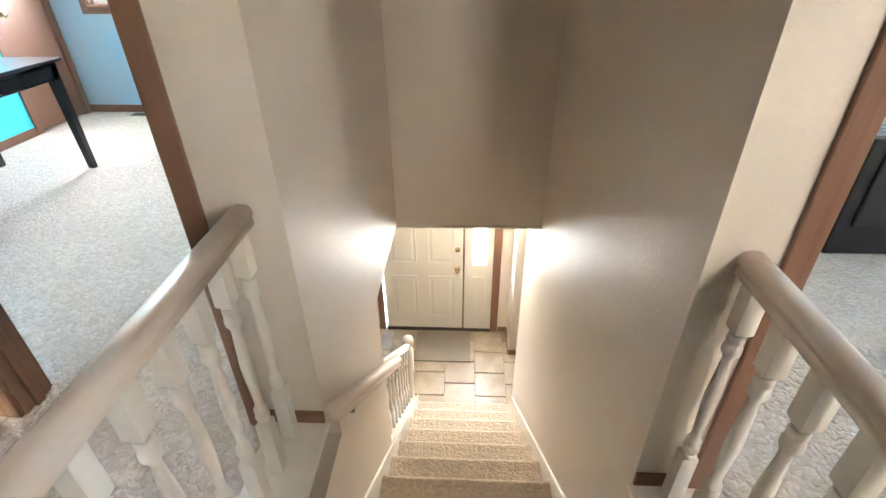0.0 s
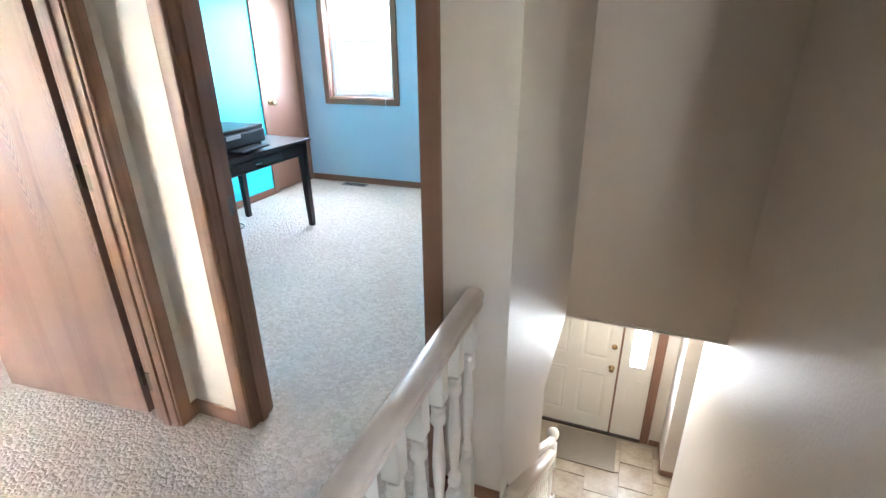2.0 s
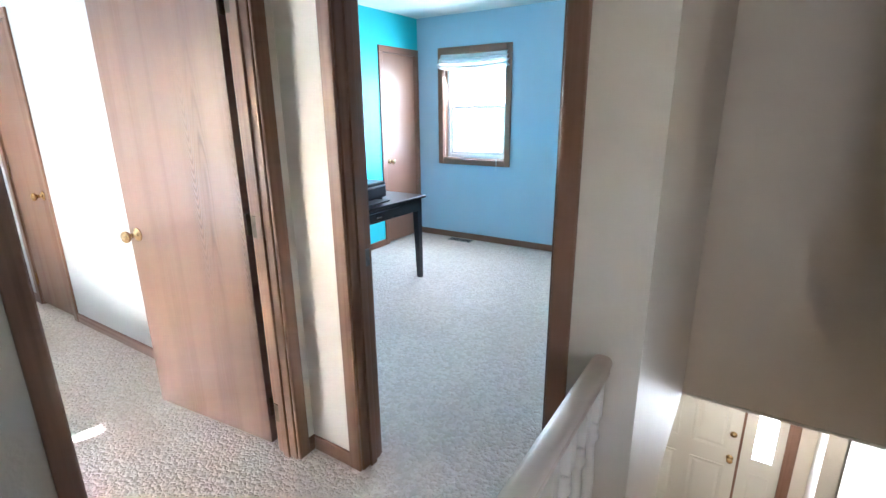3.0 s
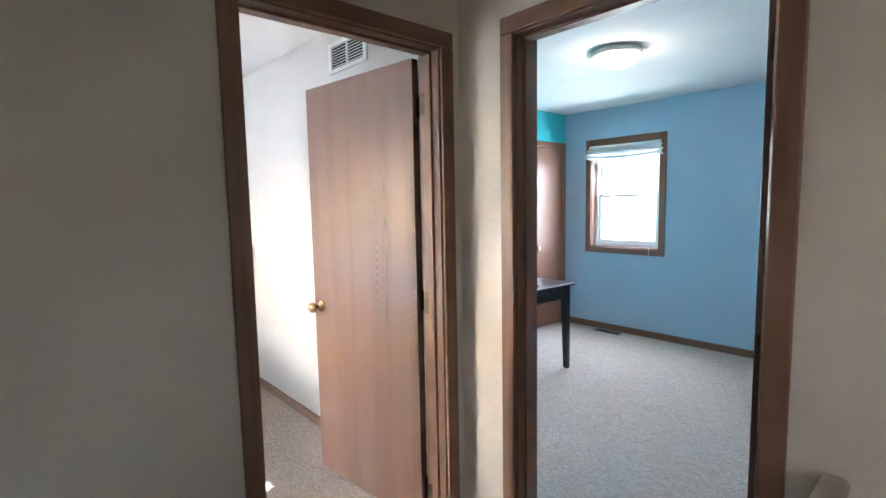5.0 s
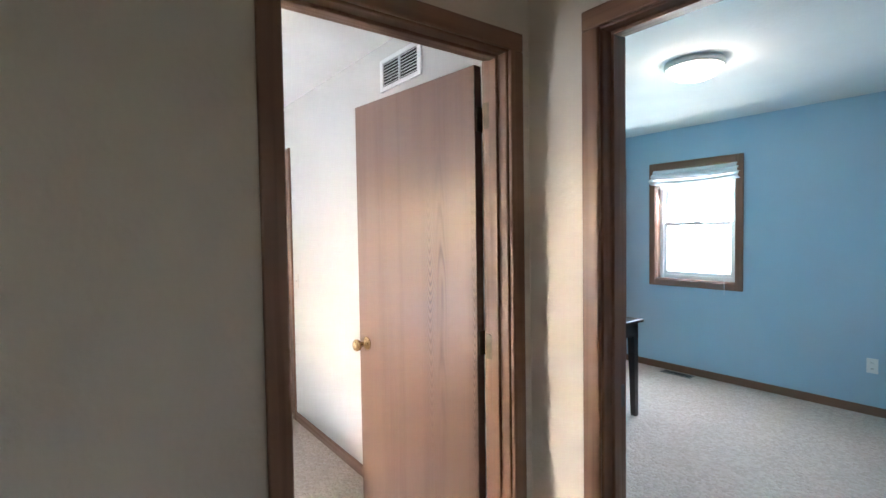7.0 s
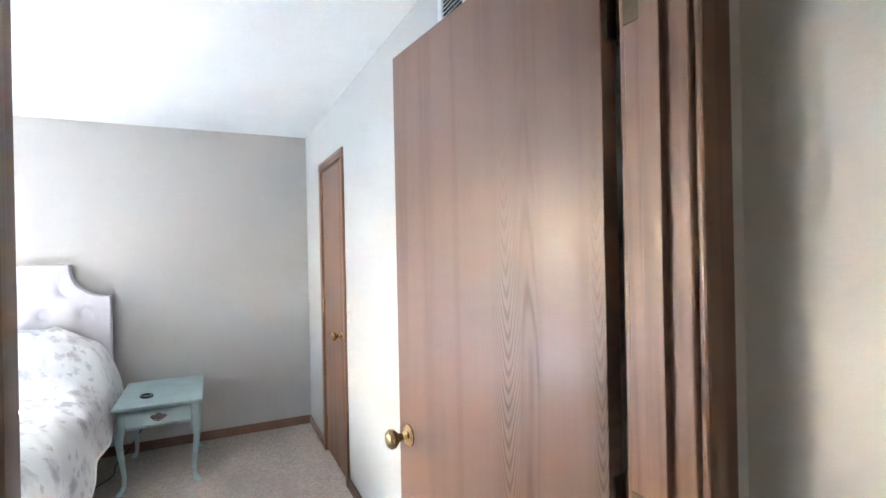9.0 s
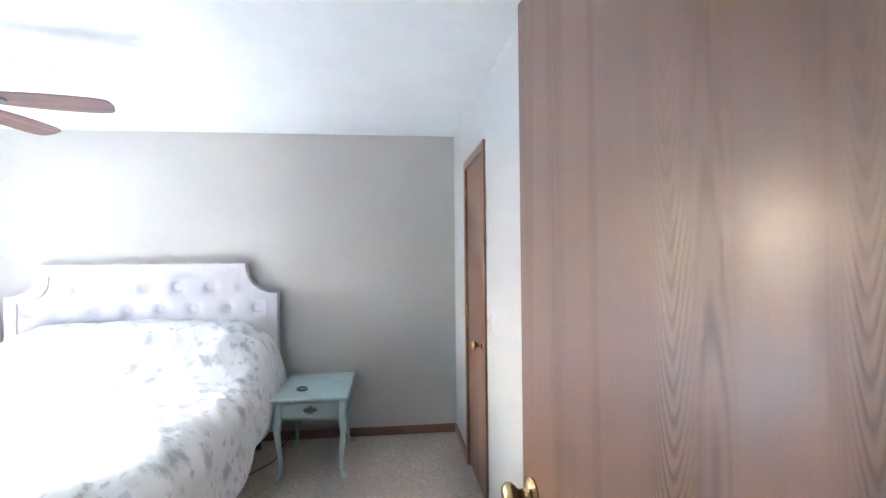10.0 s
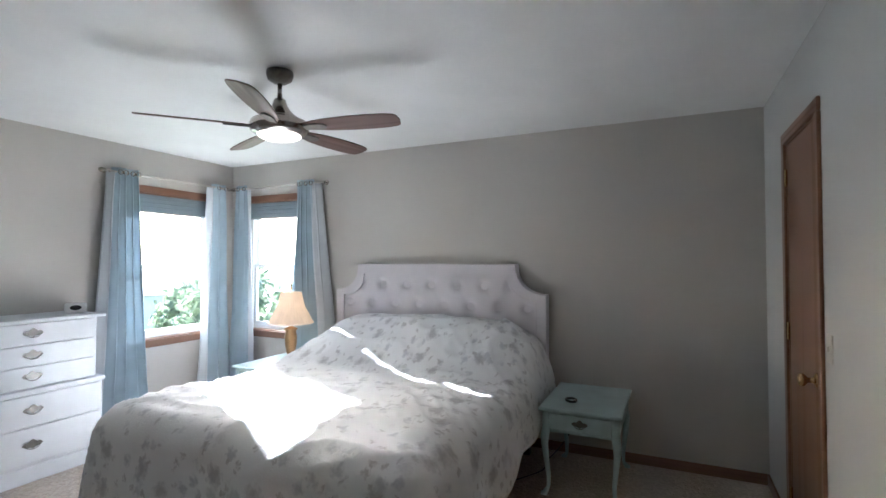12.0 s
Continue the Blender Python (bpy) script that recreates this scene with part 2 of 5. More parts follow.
def door_veneer(name, light, dark, centres):
    """Plain-sliced oak: straight pores everywhere, nested arches round the given lines of the leaf."""
    m = wood(name, light, tuple(0.62 * a + 0.38 * b for a, b in zip(light, dark)), "z", 3.0, 0.36, 9.0, 0.22, 0.45)
    nt = m.node_tree
    b = nt.nodes["Principled BSDF"]
    src = b.inputs["Base Color"].links[0].from_socket
    tc = nt.nodes.new("ShaderNodeTexCoord")
    sep = nt.nodes.new("ShaderNodeSeparateXYZ")
    nt.links.new(tc.outputs["Object"], sep.inputs[0])
    mp = nt.nodes.new("ShaderNodeMapping")
    mp.inputs["Scale"].default_value = (5.0, 5.0, 1.3)
    nt.links.new(tc.outputs["Object"], mp.inputs[0])
    nz = nt.nodes.new("ShaderNodeTexNoise")
    nz.inputs["Scale"].default_value, nz.inputs["Detail"].default_value = 1.0, 2
    nt.links.new(mp.outputs[0], nz.inputs["Vector"])

    def op(kind, a, b_=None, c=None):
        n = nt.nodes.new("ShaderNodeMath")
        n.operation = kind
        for i, v in enumerate((a, b_, c)):
            if v is None:
                continue
            if isinstance(v, (int, float)):
                n.inputs[i].default_value = v
            else:
                nt.links.new(v, n.inputs[i])
        return n.outputs[0]
    b.inputs["Coat Weight"].default_value, b.inputs["Coat Roughness"].default_value = 0.10, 0.22
    total = None
    for xc, k, zc, up, z_mid, z_half, w in centres:
        wav = op('MULTIPLY_ADD', nz.outputs[0], 0.05, xc - 0.025)
        dx = op('SUBTRACT', sep.outputs[0], wav)
        kk = op('MULTIPLY', dx, k)
        arch = op('SQRT', op('MULTIPLY_ADD', kk, kk, 3.0))
        g = op('MULTIPLY_ADD', sep.outputs[2], zc * up, arch)
        g = op('MULTIPLY_ADD', nz.outputs[0], 5.0, g)
        line = op('POWER', op('MULTIPLY_ADD', op('SINE', op('MULTIPLY', g, 6.283)), 0.5, 0.5), 1.6)
        side = op('DIVIDE', dx, w)
        mask = op('POWER', 2.718, op('MULTIPLY', op('MULTIPLY', side, side), -1.0))
        dz = op('DIVIDE', op('SUBTRACT', sep.outputs[2], z_mid), z_half)
        maskz = op('POWER', 2.718, op('MULTIPLY', op('MULTIPLY', dz, dz), -1.0))
        v = op('MULTIPLY', op('MULTIPLY', line, mask), maskz)
        total = v if total is None else op('MAXIMUM', total, v)
    mx = nt.nodes.new("ShaderNodeMix")
    mx.data_type = 'RGBA'
    mx.inputs[7].default_value = (*dark, 1)
    nt.links.new(src, mx.inputs[6])
    nt.links.new(op('MULTIPLY', total, 0.72), mx.inputs[0])
    nt.links.new(mx.outputs[2], b.inputs["Base Color"])
    bp = nt.nodes.new("ShaderNodeBump")
    bp.invert = True
    bp.inputs["Strength"].default_value, bp.inputs["Distance"].default_value = 0.7, 0.0015
    nt.links.new(total, bp.inputs["Height"])
    nt.links.new(b.inputs["Normal"].links[0].from_socket, bp.inputs["Normal"])
    nt.links.new(bp.outputs[0], b.inputs["Normal"])
    return m


M_DOOR = door_veneer("oak_door_veneer", (0.188, 0.103, 0.069), (0.062, 0.032, 0.022), ((0.265, 120, 24, -1, 1.10, 0.40, 0.036), (0.195, 70, 4, 1, 1.2, 0.42, 0.024), (0.022, 200, 30, -1, 1.0, 0.45, 0.014)))
M_PLAINDOOR = wood("plain_oak_veneer", (0.225, 0.118, 0.073), (0.15, 0.076, 0.046), "z", 1.6, 0.38, 9.0, 0.22, 0.12)
M_TRIM = wood("oak_trim", (0.235, 0.124, 0.077), (0.14, 0.07, 0.042), "z", 5.0, 0.36, 14.0, 0.5, 0.5)
M_TRIMX = wood("oak_trim_along_x", (0.235, 0.124, 0.077), (0.14, 0.07, 0.042), "x", 5.0, 0.36, 14.0, 0.5, 0.5)
M_TRIMY = wood("oak_trim_along_y", (0.235, 0.124, 0.077), (0.14, 0.07, 0.042), "y", 5.0, 0.36, 14.0, 0.5, 0.5)
M_DARKEDGE = material("dark_door_edge", (0.035, 0.022, 0.016), 0.5, var=0.1)
M_WHITE = material("white_gloss_paint", (0.78, 0.735, 0.66), 0.42, var=0.02, vscale=5, bump=0.0004, bscale=60)
M_RAIL = material("cream_handrail_paint", (0.72, 0.61, 0.51), 0.45, var=0.03, vscale=4, bump=0.0004, bscale=50)
M_DOORW = material("white_steel_door_paint", (0.74, 0.70, 0.62), 0.4, var=0.02)
M_VINYL = material("white_vinyl", (0.80, 0.80, 0.79), 0.35, var=0.02)
M_TILE = material("stone_look_tile", (0.44, 0.365, 0.26), 0.4, var=0.2, vscale=4.5, color2=(0.27, 0.21, 0.14), shuffle=True, grain=0.1, gscale=30, bump=0.0006, bscale=40)
M_GROUT = material("tile_grout", (0.36, 0.30, 0.22), 0.9, var=0.1, grain=0.1)
M_MAT = material("taupe_doormat_fibre", (0.25, 0.215, 0.17), 0.95, var=0.05, grain=0.3, gscale=300, bump=0.003, bscale=300)
M_BRASS = material("polished_brass", (0.62, 0.44, 0.22), 0.22, 1.0, var=0.08, vscale=20)
M_NICKEL = material("brushed_nickel", (0.46, 0.42, 0.38), 0.2, 1.0, var=0.08, vscale=30)
M_SATIN = material("satin_nickel", (0.72, 0.69, 0.64), 0.4, 1.0, var=0.05, vscale=30)
M_PEWTER = material("aged_pewter", (0.20, 0.185, 0.17), 0.4, 0.8, var=0.15, vscale=40)
M_ESP = material("espresso_lacquer", (0.016, 0.011, 0.012), 0.28, var=0.15, vscale=6)
M_BLACK = material("black_plastic", (0.018, 0.019, 0.021), 0.4, var=0.1, bump=0.0003, bscale=400)
M_GREYPL = material("grey_plastic", (0.32, 0.33, 0.34), 0.4, var=0.05)
M_PAPER = material("white_paper", (0.85, 0.85, 0.83), 0.8, var=0.02)
M_HINGE = material("tarnished_brass", (0.17, 0.125, 0.08), 0.42, 1.0, var=0.2, vscale=25)
M_BRONZE = material("antique_bronze", (0.36, 0.22, 0.11), 0.34, 1.0, var=0.15, vscale=14)
M_SHADEGLASS = material("frosted_lamp_glass", (0.9, 0.87, 0.8), 0.4, emit=((1.0, 0.90, 0.74), 0.35))
M_LAMPSHADE = material("pleated_cream_lampshade", (0.74, 0.64, 0.54), 0.8, var=0.05, emit=((1.0, 0.70, 0.45), 0.022), stretch=(8, 8, 1))
M_CURTAIN = material("pale_blue_curtain_cloth", (0.44, 0.55, 0.62), 0.85, var=0.06, vscale=6, grain=0.06, gscale=500, sheen=0.25)
M_PLATE = material("ivory_switch_plastic", (0.60, 0.58, 0.54), 0.4, var=0.03)
M_CELL = material("grey_cellular_shade", (0.20, 0.24, 0.27), 0.8, var=0.05)
M_BLIND = material("white_blind_fabric", (0.72, 0.74, 0.76), 0.8, var=0.04)
M_HEADB = material("pale_mauve_linen", (0.60, 0.56, 0.575), 0.9, var=0.04, grain=0.12, gscale=600, bump=0.0006, bscale=500, sheen=0.2)
M_MINT = material("pale_aqua_furniture_paint", (0.42, 0.53, 0.52), 0.4, var=0.06, vscale=8, bump=0.0004, bscale=60)
M_DRESS = material("white_furniture_paint", (0.72, 0.74, 0.77), 0.4, var=0.04, vscale=6)
M_BLADE = wood("walnut_fan_blade", (0.16, 0.085, 0.065), (0.07, 0.035, 0.028), "x", 4.0, 0.35, 10.0, 0.6, 0.6)
M_DARKBED = material("black_brown_bed_paint", (0.018, 0.016, 0.017), 0.4, var=0.1)
M_VENTW = material("white_enamel_metal", (0.72, 0.74, 0.75), 0.4, var=0.03)
# Near-black colour that stands in for the shade inside openings.
M_HOLESHADE = material("opening_shade_black", (0.01, 0.01, 0.01), 0.9)
M_GRASS = material("lawn_grass", (0.20, 0.27, 0.12), 0.9, var=0.25, vscale=0.6, grain=0.4, gscale=6)
M_LEAF = material("tree_leaves", (0.10, 0.135, 0.09), 0.7, var=0.3, vscale=2)
M_BARK = material("bark", (0.13, 0.095, 0.07), 0.9, var=0.2, bump=0.01, bscale=20)
M_SIDING = material("pale_house_siding", (0.6, 0.6, 0.57), 0.7, var=0.05)


def let_light_through(m, share, color):
    nt = m.node_tree
    b = nt.nodes["Principled BSDF"]
    tr = nt.nodes.new("ShaderNodeBsdfTranslucent")
    tr.inputs[0].default_value = (*color, 1)
    mx = nt.nodes.new("ShaderNodeMixShader")
    mx.inputs[0].default_value = share
    nt.links.new(b.outputs[0], mx.inputs[1])
    nt.links.new(tr.outputs[0], mx.inputs[2])
    nt.links.new(mx.outputs[0], nt.nodes["Material Output"].inputs[0])


M_LINING = material("pale_curtain_lining", (0.70, 0.72, 0.74), 0.85, var=0.04, vscale=6, grain=0.04, gscale=500)
let_light_through(M_LINING, 0.2, (0.75, 0.77, 0.8))
let_light_through(M_CURTAIN, 0.14, (0.60, 0.68, 0.74))
let_light_through(M_LEAF, 0.4, (0.20, 0.26, 0.17))


def quilt_material():
    """White duvet cloth printed with small blurred grey sprigs."""
    m = material("floral_duvet_cotton", (0.80, 0.795, 0.80), 0.85, var=0.03, vscale=5, bump=0.0012, bscale=90, sheen=0.15)
    nt = m.node_tree
    b = nt.nodes["Principled BSDF"]
    src = b.inputs["Base Color"].links[0].from_socket
    tc = nt.nodes.new("ShaderNodeTexCoord")
    nz = nt.nodes.new("ShaderNodeTexNoise")
    nz.inputs["Scale"].default_value, nz.inputs["Detail"].default_value = 40.0, 3
    nt.links.new(tc.outputs["UV"], nz.inputs["Vector"])
    wob = nt.nodes.new("ShaderNodeVectorMath")
    wob.operation = 'MULTIPLY_ADD'
    wob.inputs[1].default_value = (0.075, 0.075, 0.0)
    nt.links.new(nz.outputs["Color"], wob.inputs[0])
    nt.links.new(tc.outputs["UV"], wob.inputs[2])
    last = src
    for scale, size, tone in ((7.2, 0.40, (0.36, 0.345, 0.355)), (11.5, 0.37, (0.46, 0.46, 0.49)), (19.0, 0.35, (0.42, 0.39, 0.39))):
        vo = nt.nodes.new("ShaderNodeTexVoronoi")
        vo.inputs["Scale"].default_value = scale
        nt.links.new(wob.outputs[0], vo.inputs["Vector"])
        mr = nt.nodes.new("ShaderNodeMapRange")
        mr.inputs[1].default_value, mr.inputs[2].default_value = size, size - 0.24
        nt.links.new(vo.outputs["Distance"], mr.inputs[0])
        gate = nt.nodes.new("ShaderNodeSeparateColor")
        nt.links.new(vo.outputs["Color"], gate.inputs[0])
        gt = nt.nodes.new("ShaderNodeMath")
        gt.operation = 'GREATER_THAN'
        gt.inputs[1].default_value = 0.40
        nt.links.new(gate.outputs[1], gt.inputs[0])
        mu = nt.nodes.new("ShaderNodeMath")
        mu.operation = 'MULTIPLY'
        nt.links.new(mr.outputs[0], mu.inputs[0])
        nt.links.new(gt.outputs[0], mu.inputs[1])
        mu2 = nt.nodes.new("ShaderNodeMath")
        mu2.operation = 'MULTIPLY'
        nt.links.new(mu.outputs[0], mu2.inputs[0])
        mu2.inputs[1].default_value = 0.72
        mx = nt.nodes.new("ShaderNodeMix")
        mx.data_type = 'RGBA'
        mx.inputs[7].default_value = (*tone, 1)
        nt.links.new(last, mx.inputs[6])
        nt.links.new(mu2.outputs[0], mx.inputs[0])
        last = mx.outputs[2]
    nt.links.new(last, b.inputs["Base Color"])
    return m


M_QUILT = quilt_material()
M_QUILT2 = material("zebra_print_blanket", (0.62, 0.62, 0.66), 0.9, var=0.5, vscale=14, color2=(0.10, 0.10, 0.13), stretch=(1, 3, 1))


def glass_material():
    m = bpy.data.materials.new("window_glass")
    m.use_nodes = True
    b = m.node_tree.nodes["Principled BSDF"]
    b.inputs["Transmission Weight"].default_value, b.inputs["Roughness"].default_value, b.inputs["IOR"].default_value = 1.0, 0.0, 1.05
    return m


M_GLASS = glass_material()


# ---------------- mesh helpers ----------------
def link_mesh(name, bm, mats, smooth=False):
    me = bpy.data.meshes.new(name)
    bm.normal_update()
    bm.to_mesh(me)
    bm.free()
    for m in (mats if isinstance(mats, (list, tuple)) else [mats]):
        me.materials.append(m)
    if smooth:
        me.shade_smooth()
    return new(name, me)


def part(name, bm, mat, parent=None, label="", smooth=False):
    ob = link_mesh(name, bm, mat, smooth)
    if parent is not None:
        ob.parent = parent
    if label:
        ob["label"] = label
    return ob


def thing(name, at, label, category, group="", turn=0.0, kind=""):
    e = new(name)
    e.empty_display_size = 0.1
    e.matrix_basis = pose(*at, 0, 0, turn)
    return tagged(e, label, category, group, kind)


def solid(lo, hi, bevel=0.0, seg=2, bm=None):
    """A box between two corners, its edges rounded."""
    own = bmesh.new()
    r = bmesh.ops.create_cube(own, size=1.0)
    for v in r["verts"]:
        v.co = Vector([lo[i] + (v.co[i] + 0.5) * (hi[i] - lo[i]) for i in range(3)])
    if bevel:
        bmesh.ops.bevel(own, geom=list(own.edges), offset=bevel, segments=seg, profile=0.5, affect='EDGES')
    if bm is None:
        return own
    me = bpy.data.meshes.new("tmp")
    own.to_mesh(me)
    own.free()
    bm.from_mesh(me)
    bpy.data.meshes.remove(me)
    return bm


def lathe(profile, seg=20, bm=None, at=(0, 0, 0), tilt=None, cap=True):
    """Turns (radius, height) pairs round the z axis."""
    bm = bm or bmesh.new()
    rings = []
    for r, z in profile:
        ring = []
        for k in range(seg):
            a = 2 * math.pi * k / seg
            co = Vector((r * math.cos(a), r * math.sin(a), z))
            if tilt is not None:
                co = tilt @ co
            ring.append(bm.verts.new(co + Vector(at)))
        rings.append(ring)
    for a, b in zip(rings, rings[1:]):
        for k in range(seg):
            bm.faces.new((a[k], a[(k + 1) % seg], b[(k + 1) % seg], b[k]))
    if cap:
        bm.faces.new(list(reversed(rings[0])))
        bm.faces.new(rings[-1])
    return bm


def prism(outline, axis, a, b, bevel=0.0):
    """Extrudes a 2D outline along an axis from a to b."""
    bm = bmesh.new()
    oth = [i for i in range(3) if i != "xyz".index(axis)]

    def at(p, w):
        co = [0, 0, 0]
        co[oth[0]], co[oth[1]], co["xyz".index(axis)] = p[0], p[1], w
        return bm.verts.new(co)
    lo = [at(p, a) for p in outline]
    hi = [at(p, b) for p in outline]
    n = len(outline)
    bm.faces.new(lo)
    bm.faces.new(list(reversed(hi)))
    for k in range(n):
        bm.faces.new((lo[k], hi[k], hi[(k + 1) % n], lo[(k + 1) % n]))
    bmesh.ops.recalc_face_normals(bm, faces=bm.faces)
    if bevel:
        bmesh.ops.bevel(bm, geom=list(bm.edges), offset=bevel, segments=2, profile=0.5, affect='EDGES')
    return bm


def sheet(nu, nv, fn, thickness=0.0, uv=None):
    """A grid of points fn(i/nu, j/nv), given thickness downwards along its normals when asked."""
    bm = bmesh.new()
    vs = [[bm.verts.new(fn(i / nu, j / nv)) for j in range(nv + 1)] for i in range(nu + 1)]
    lay = bm.loops.layers.uv.new("UVMap") if uv else None
    for i in range(nu):
        for j in range(nv):
            f = bm.faces.new((vs[i][j], vs[i + 1][j], vs[i + 1][j + 1], vs[i][j + 1]))
            f.smooth = True
            if uv:
                for lp, (a, b) in zip(f.loops, ((i, j), (i + 1, j), (i + 1, j + 1), (i, j + 1))):
                    lp[lay].uv = uv(a / nu, b / nv)
    if thickness:
        bm.normal_update()
        nrm = [[v.normal.copy() for v in row] for row in vs]
        ws = [[bm.verts.new(v.co - n * thickness) for v, n in zip(row, nr)] for row, nr in zip(vs, nrm)]
        for i in range(nu):
            for j in range(nv):
                bm.faces.new((ws[i][j], ws[i][j + 1], ws[i + 1][j + 1], ws[i + 1][j])).smooth = True
        for i in range(nu):
            bm.faces.new((vs[i][0], ws[i][0], ws[i + 1][0], vs[i + 1][0]))
            bm.faces.new((vs[i][nv], vs[i + 1][nv], ws[i + 1][nv], ws[i][nv]))
        for j in range(nv):
            bm.faces.new((vs[0][j], vs[0][j + 1], ws[0][j + 1], ws[0][j]))
            bm.faces.new((vs[nu][j], ws[nu][j], ws[nu][j + 1], vs[nu][j + 1]))
    return bm


def cable(name, pts, r, mat, label):
    cu = bpy.data.curves.new(name, 'CURVE')
    cu.dimensions, cu.bevel_depth, cu.bevel_resolution = '3D', r, 2
    sp_ = cu.splines.new('NURBS')
    sp_.points.add(len(pts) - 1)
    for p, q in zip(sp_.points, pts):
        p.co = (*q, 1)
    sp_.use_endpoint_u, sp_.order_u = True, 4
    tmp = new("tmp", cu)
    dg = bpy.context.evaluated_depsgraph_get()
    me = bpy.data.meshes.new_from_object(tmp.evaluated_get(dg))
    bpy.data.objects.remove(tmp)
    me.materials.clear()
    me.materials.append(mat)
    return tagged(new(name, me), label, "cable")


def wall(name, lo, hi, holes, mats, label):
    """A wall box with openings; holes are (a0, a1, z0, z1) along its longer side. mats: default, then by face direction."""
    ax = 0 if hi[0] - lo[0] > hi[1] - lo[1] else 1
    cuts_a = sorted({lo[ax], hi[ax], *[h[0] for h in holes], *[h[1] for h in holes]})
    cuts_z = sorted({lo[2], hi[2], *[h[2] for h in holes], *[h[3] for h in holes]})
    cuts_a = [c for c in cuts_a if lo[ax] <= c <= hi[ax]]
    cuts_z = [c for c in cuts_z if lo[2] <= c <= hi[2]]
    na, nz = len(cuts_a) - 1, len(cuts_z) - 1
    full = {}
    for i in range(na):
        for j in range(nz):
            ca, cz = (cuts_a[i] + cuts_a[i + 1]) / 2, (cuts_z[j] + cuts_z[j + 1]) / 2
            full[i, j] = not any(h[0] < ca < h[1] and h[2] < cz < h[3] for h in holes)
    bm = bmesh.new()
    cache = {}
    th = 1 - ax

    def vert(i, j, s):
        if (i, j, s) not in cache:
            co = [0, 0, cuts_z[j]]
            co[ax], co[th] = cuts_a[i], (lo[th], hi[th])[s]
            cache[i, j, s] = bm.verts.new(co)
        return cache[i, j, s]
    for (i, j), f in full.items():
        if not f:
            continue
        bm.faces.new([vert(*q, 0) for q in ((i, j), (i + 1, j), (i + 1, j + 1), (i, j + 1))])
        bm.faces.new([vert(*q, 1) for q in ((i, j), (i, j + 1), (i + 1, j + 1), (i + 1, j))])
        for di, dj, q in ((-1, 0, ((i, j), (i, j + 1))), (1, 0, ((i + 1, j), (i + 1, j + 1))), (0, -1, ((i, j), (i + 1, j))), (0, 1, ((i, j + 1), (i + 1, j + 1)))):
            if not full.get((i + di, j + dj), False):
                a, b = q
                bm.faces.new((vert(*a, 0), vert(*b, 0), vert(*b, 1), vert(*a, 1)))
    bmesh.ops.recalc_face_normals(bm, faces=bm.faces)
    names = list(mats)
    for f in bm.faces:
        n = f.normal
        k = "+x" if n.x > 0.9 else "-x" if n.x < -0.9 else "+y" if n.y > 0.9 else "-y" if n.y < -0.9 else ""
        f.material_index = names.index(k) if k in mats else 0
    ob = link_mesh(name, bm, [mats[k] for k in names])
    return tagged(ob, label, "wall", kind="structure")


def plank(name, lo, hi, mat, label, category="trim", bevel=0.004):
    return tagged(part(name, solid(lo, hi, bevel), mat), label, category, kind="structure")


# ---------------- structure: upper storey ----------------
T = 0.115
wall("wall_landing_west", (XMI, YS, 0), (XM, YB, CEIL), [(0.907, 1.685, -1, 2.06)], {"": M_HALL, "-x": M_GREY}, "beige painted drywall with a bedroom doorway")
wall("wall_landing_north", (XMI, YB, 0), (XSL, YBI, CEIL), [(-3.055, -2.236, -1, 2.06)], {"": M_HALL, "+y": M_BLUE}, "beige painted drywall with a doorway")
wall("wall_bedroom_north", (XW - T, YN, 0), (XMI, YN + T, CEIL), [(-6.50, -5.90, -1, 2.06)], {"": M_GREYLIT, "+y": M_BLUE}, "greige drywall with a closet door, tinted pale and cool for daylight")
wall("wall_bedroom_west", (XW - 0.18, YS - 0.18, 0), (XW, YN, CEIL), [(-2.79, -1.92, 0.72, 2.05)], {"": M_GREY}, "greige drywall behind the bed with a window")
wall("wall_bedroom_south", (XW, YS - 0.18, 0), (XM, YS, CEIL), [(-6.93, -5.95, 0.72, 2.05)], {"": M_GREY}, "greige drywall with a window")
# Strong light on this wall is put into its cyan colour.
wall("wall_blue_room_west", (XBW - T, YN + T, 0), (XBW, YBN + 0.18, CEIL), [(4.67, 5.27, -1, 2.06)], {"": M_BLUELIT}, "sky-blue drywall with a closet door, coloured cyan as if brightly lit")
wall("wall_blue_room_north", (XBW, YBN, 0), (XBE, YBN + 0.18, CEIL), [(-4.882, -4.102, 0.925, 2.056)], {"": M_BLUE}, "sky-blue painted drywall with a window")
wall("wall_stair_west", (XBE, YBI, ZSOF), (XSL, YBN + 0.18, CEIL), [], {"": M_HALL, "-x": M_BLUE}, "drywall between the blue room and the stairwell")
wall("wall_stair_west_lower", (XBE, 0.85, LOW), (XSL, 2.70, ZSOF), [], {"": M_HALL}, "beige drywall beside the stairs")
wall("wall_stair_east", (XSR, YR, ZSOF), (XSR + T, YSOF + T, CEIL), [], {"": M_HALL}, "beige drywall beside the stairs")
wall("wall_stair_east_lower", (XSR, 0.85, LOW), (XSR + T, 4.12, ZSOF), [], {"": M_HALL}, "beige drywall beside the stairs")
wall("wall_stair_header", (XSL, YSOF, ZSOF), (XSR, YSOF + T, CEIL), [], {"": M_HALL}, "beige drywall header above the stair foot")
wall("wall_landing_northeast", (XSR + T, YR, 0), (2.9, YR + T, CEIL), [(-0.852, 0.0, -1, 2.06)], {"": M_HALL}, "beige painted drywall with a doorway")
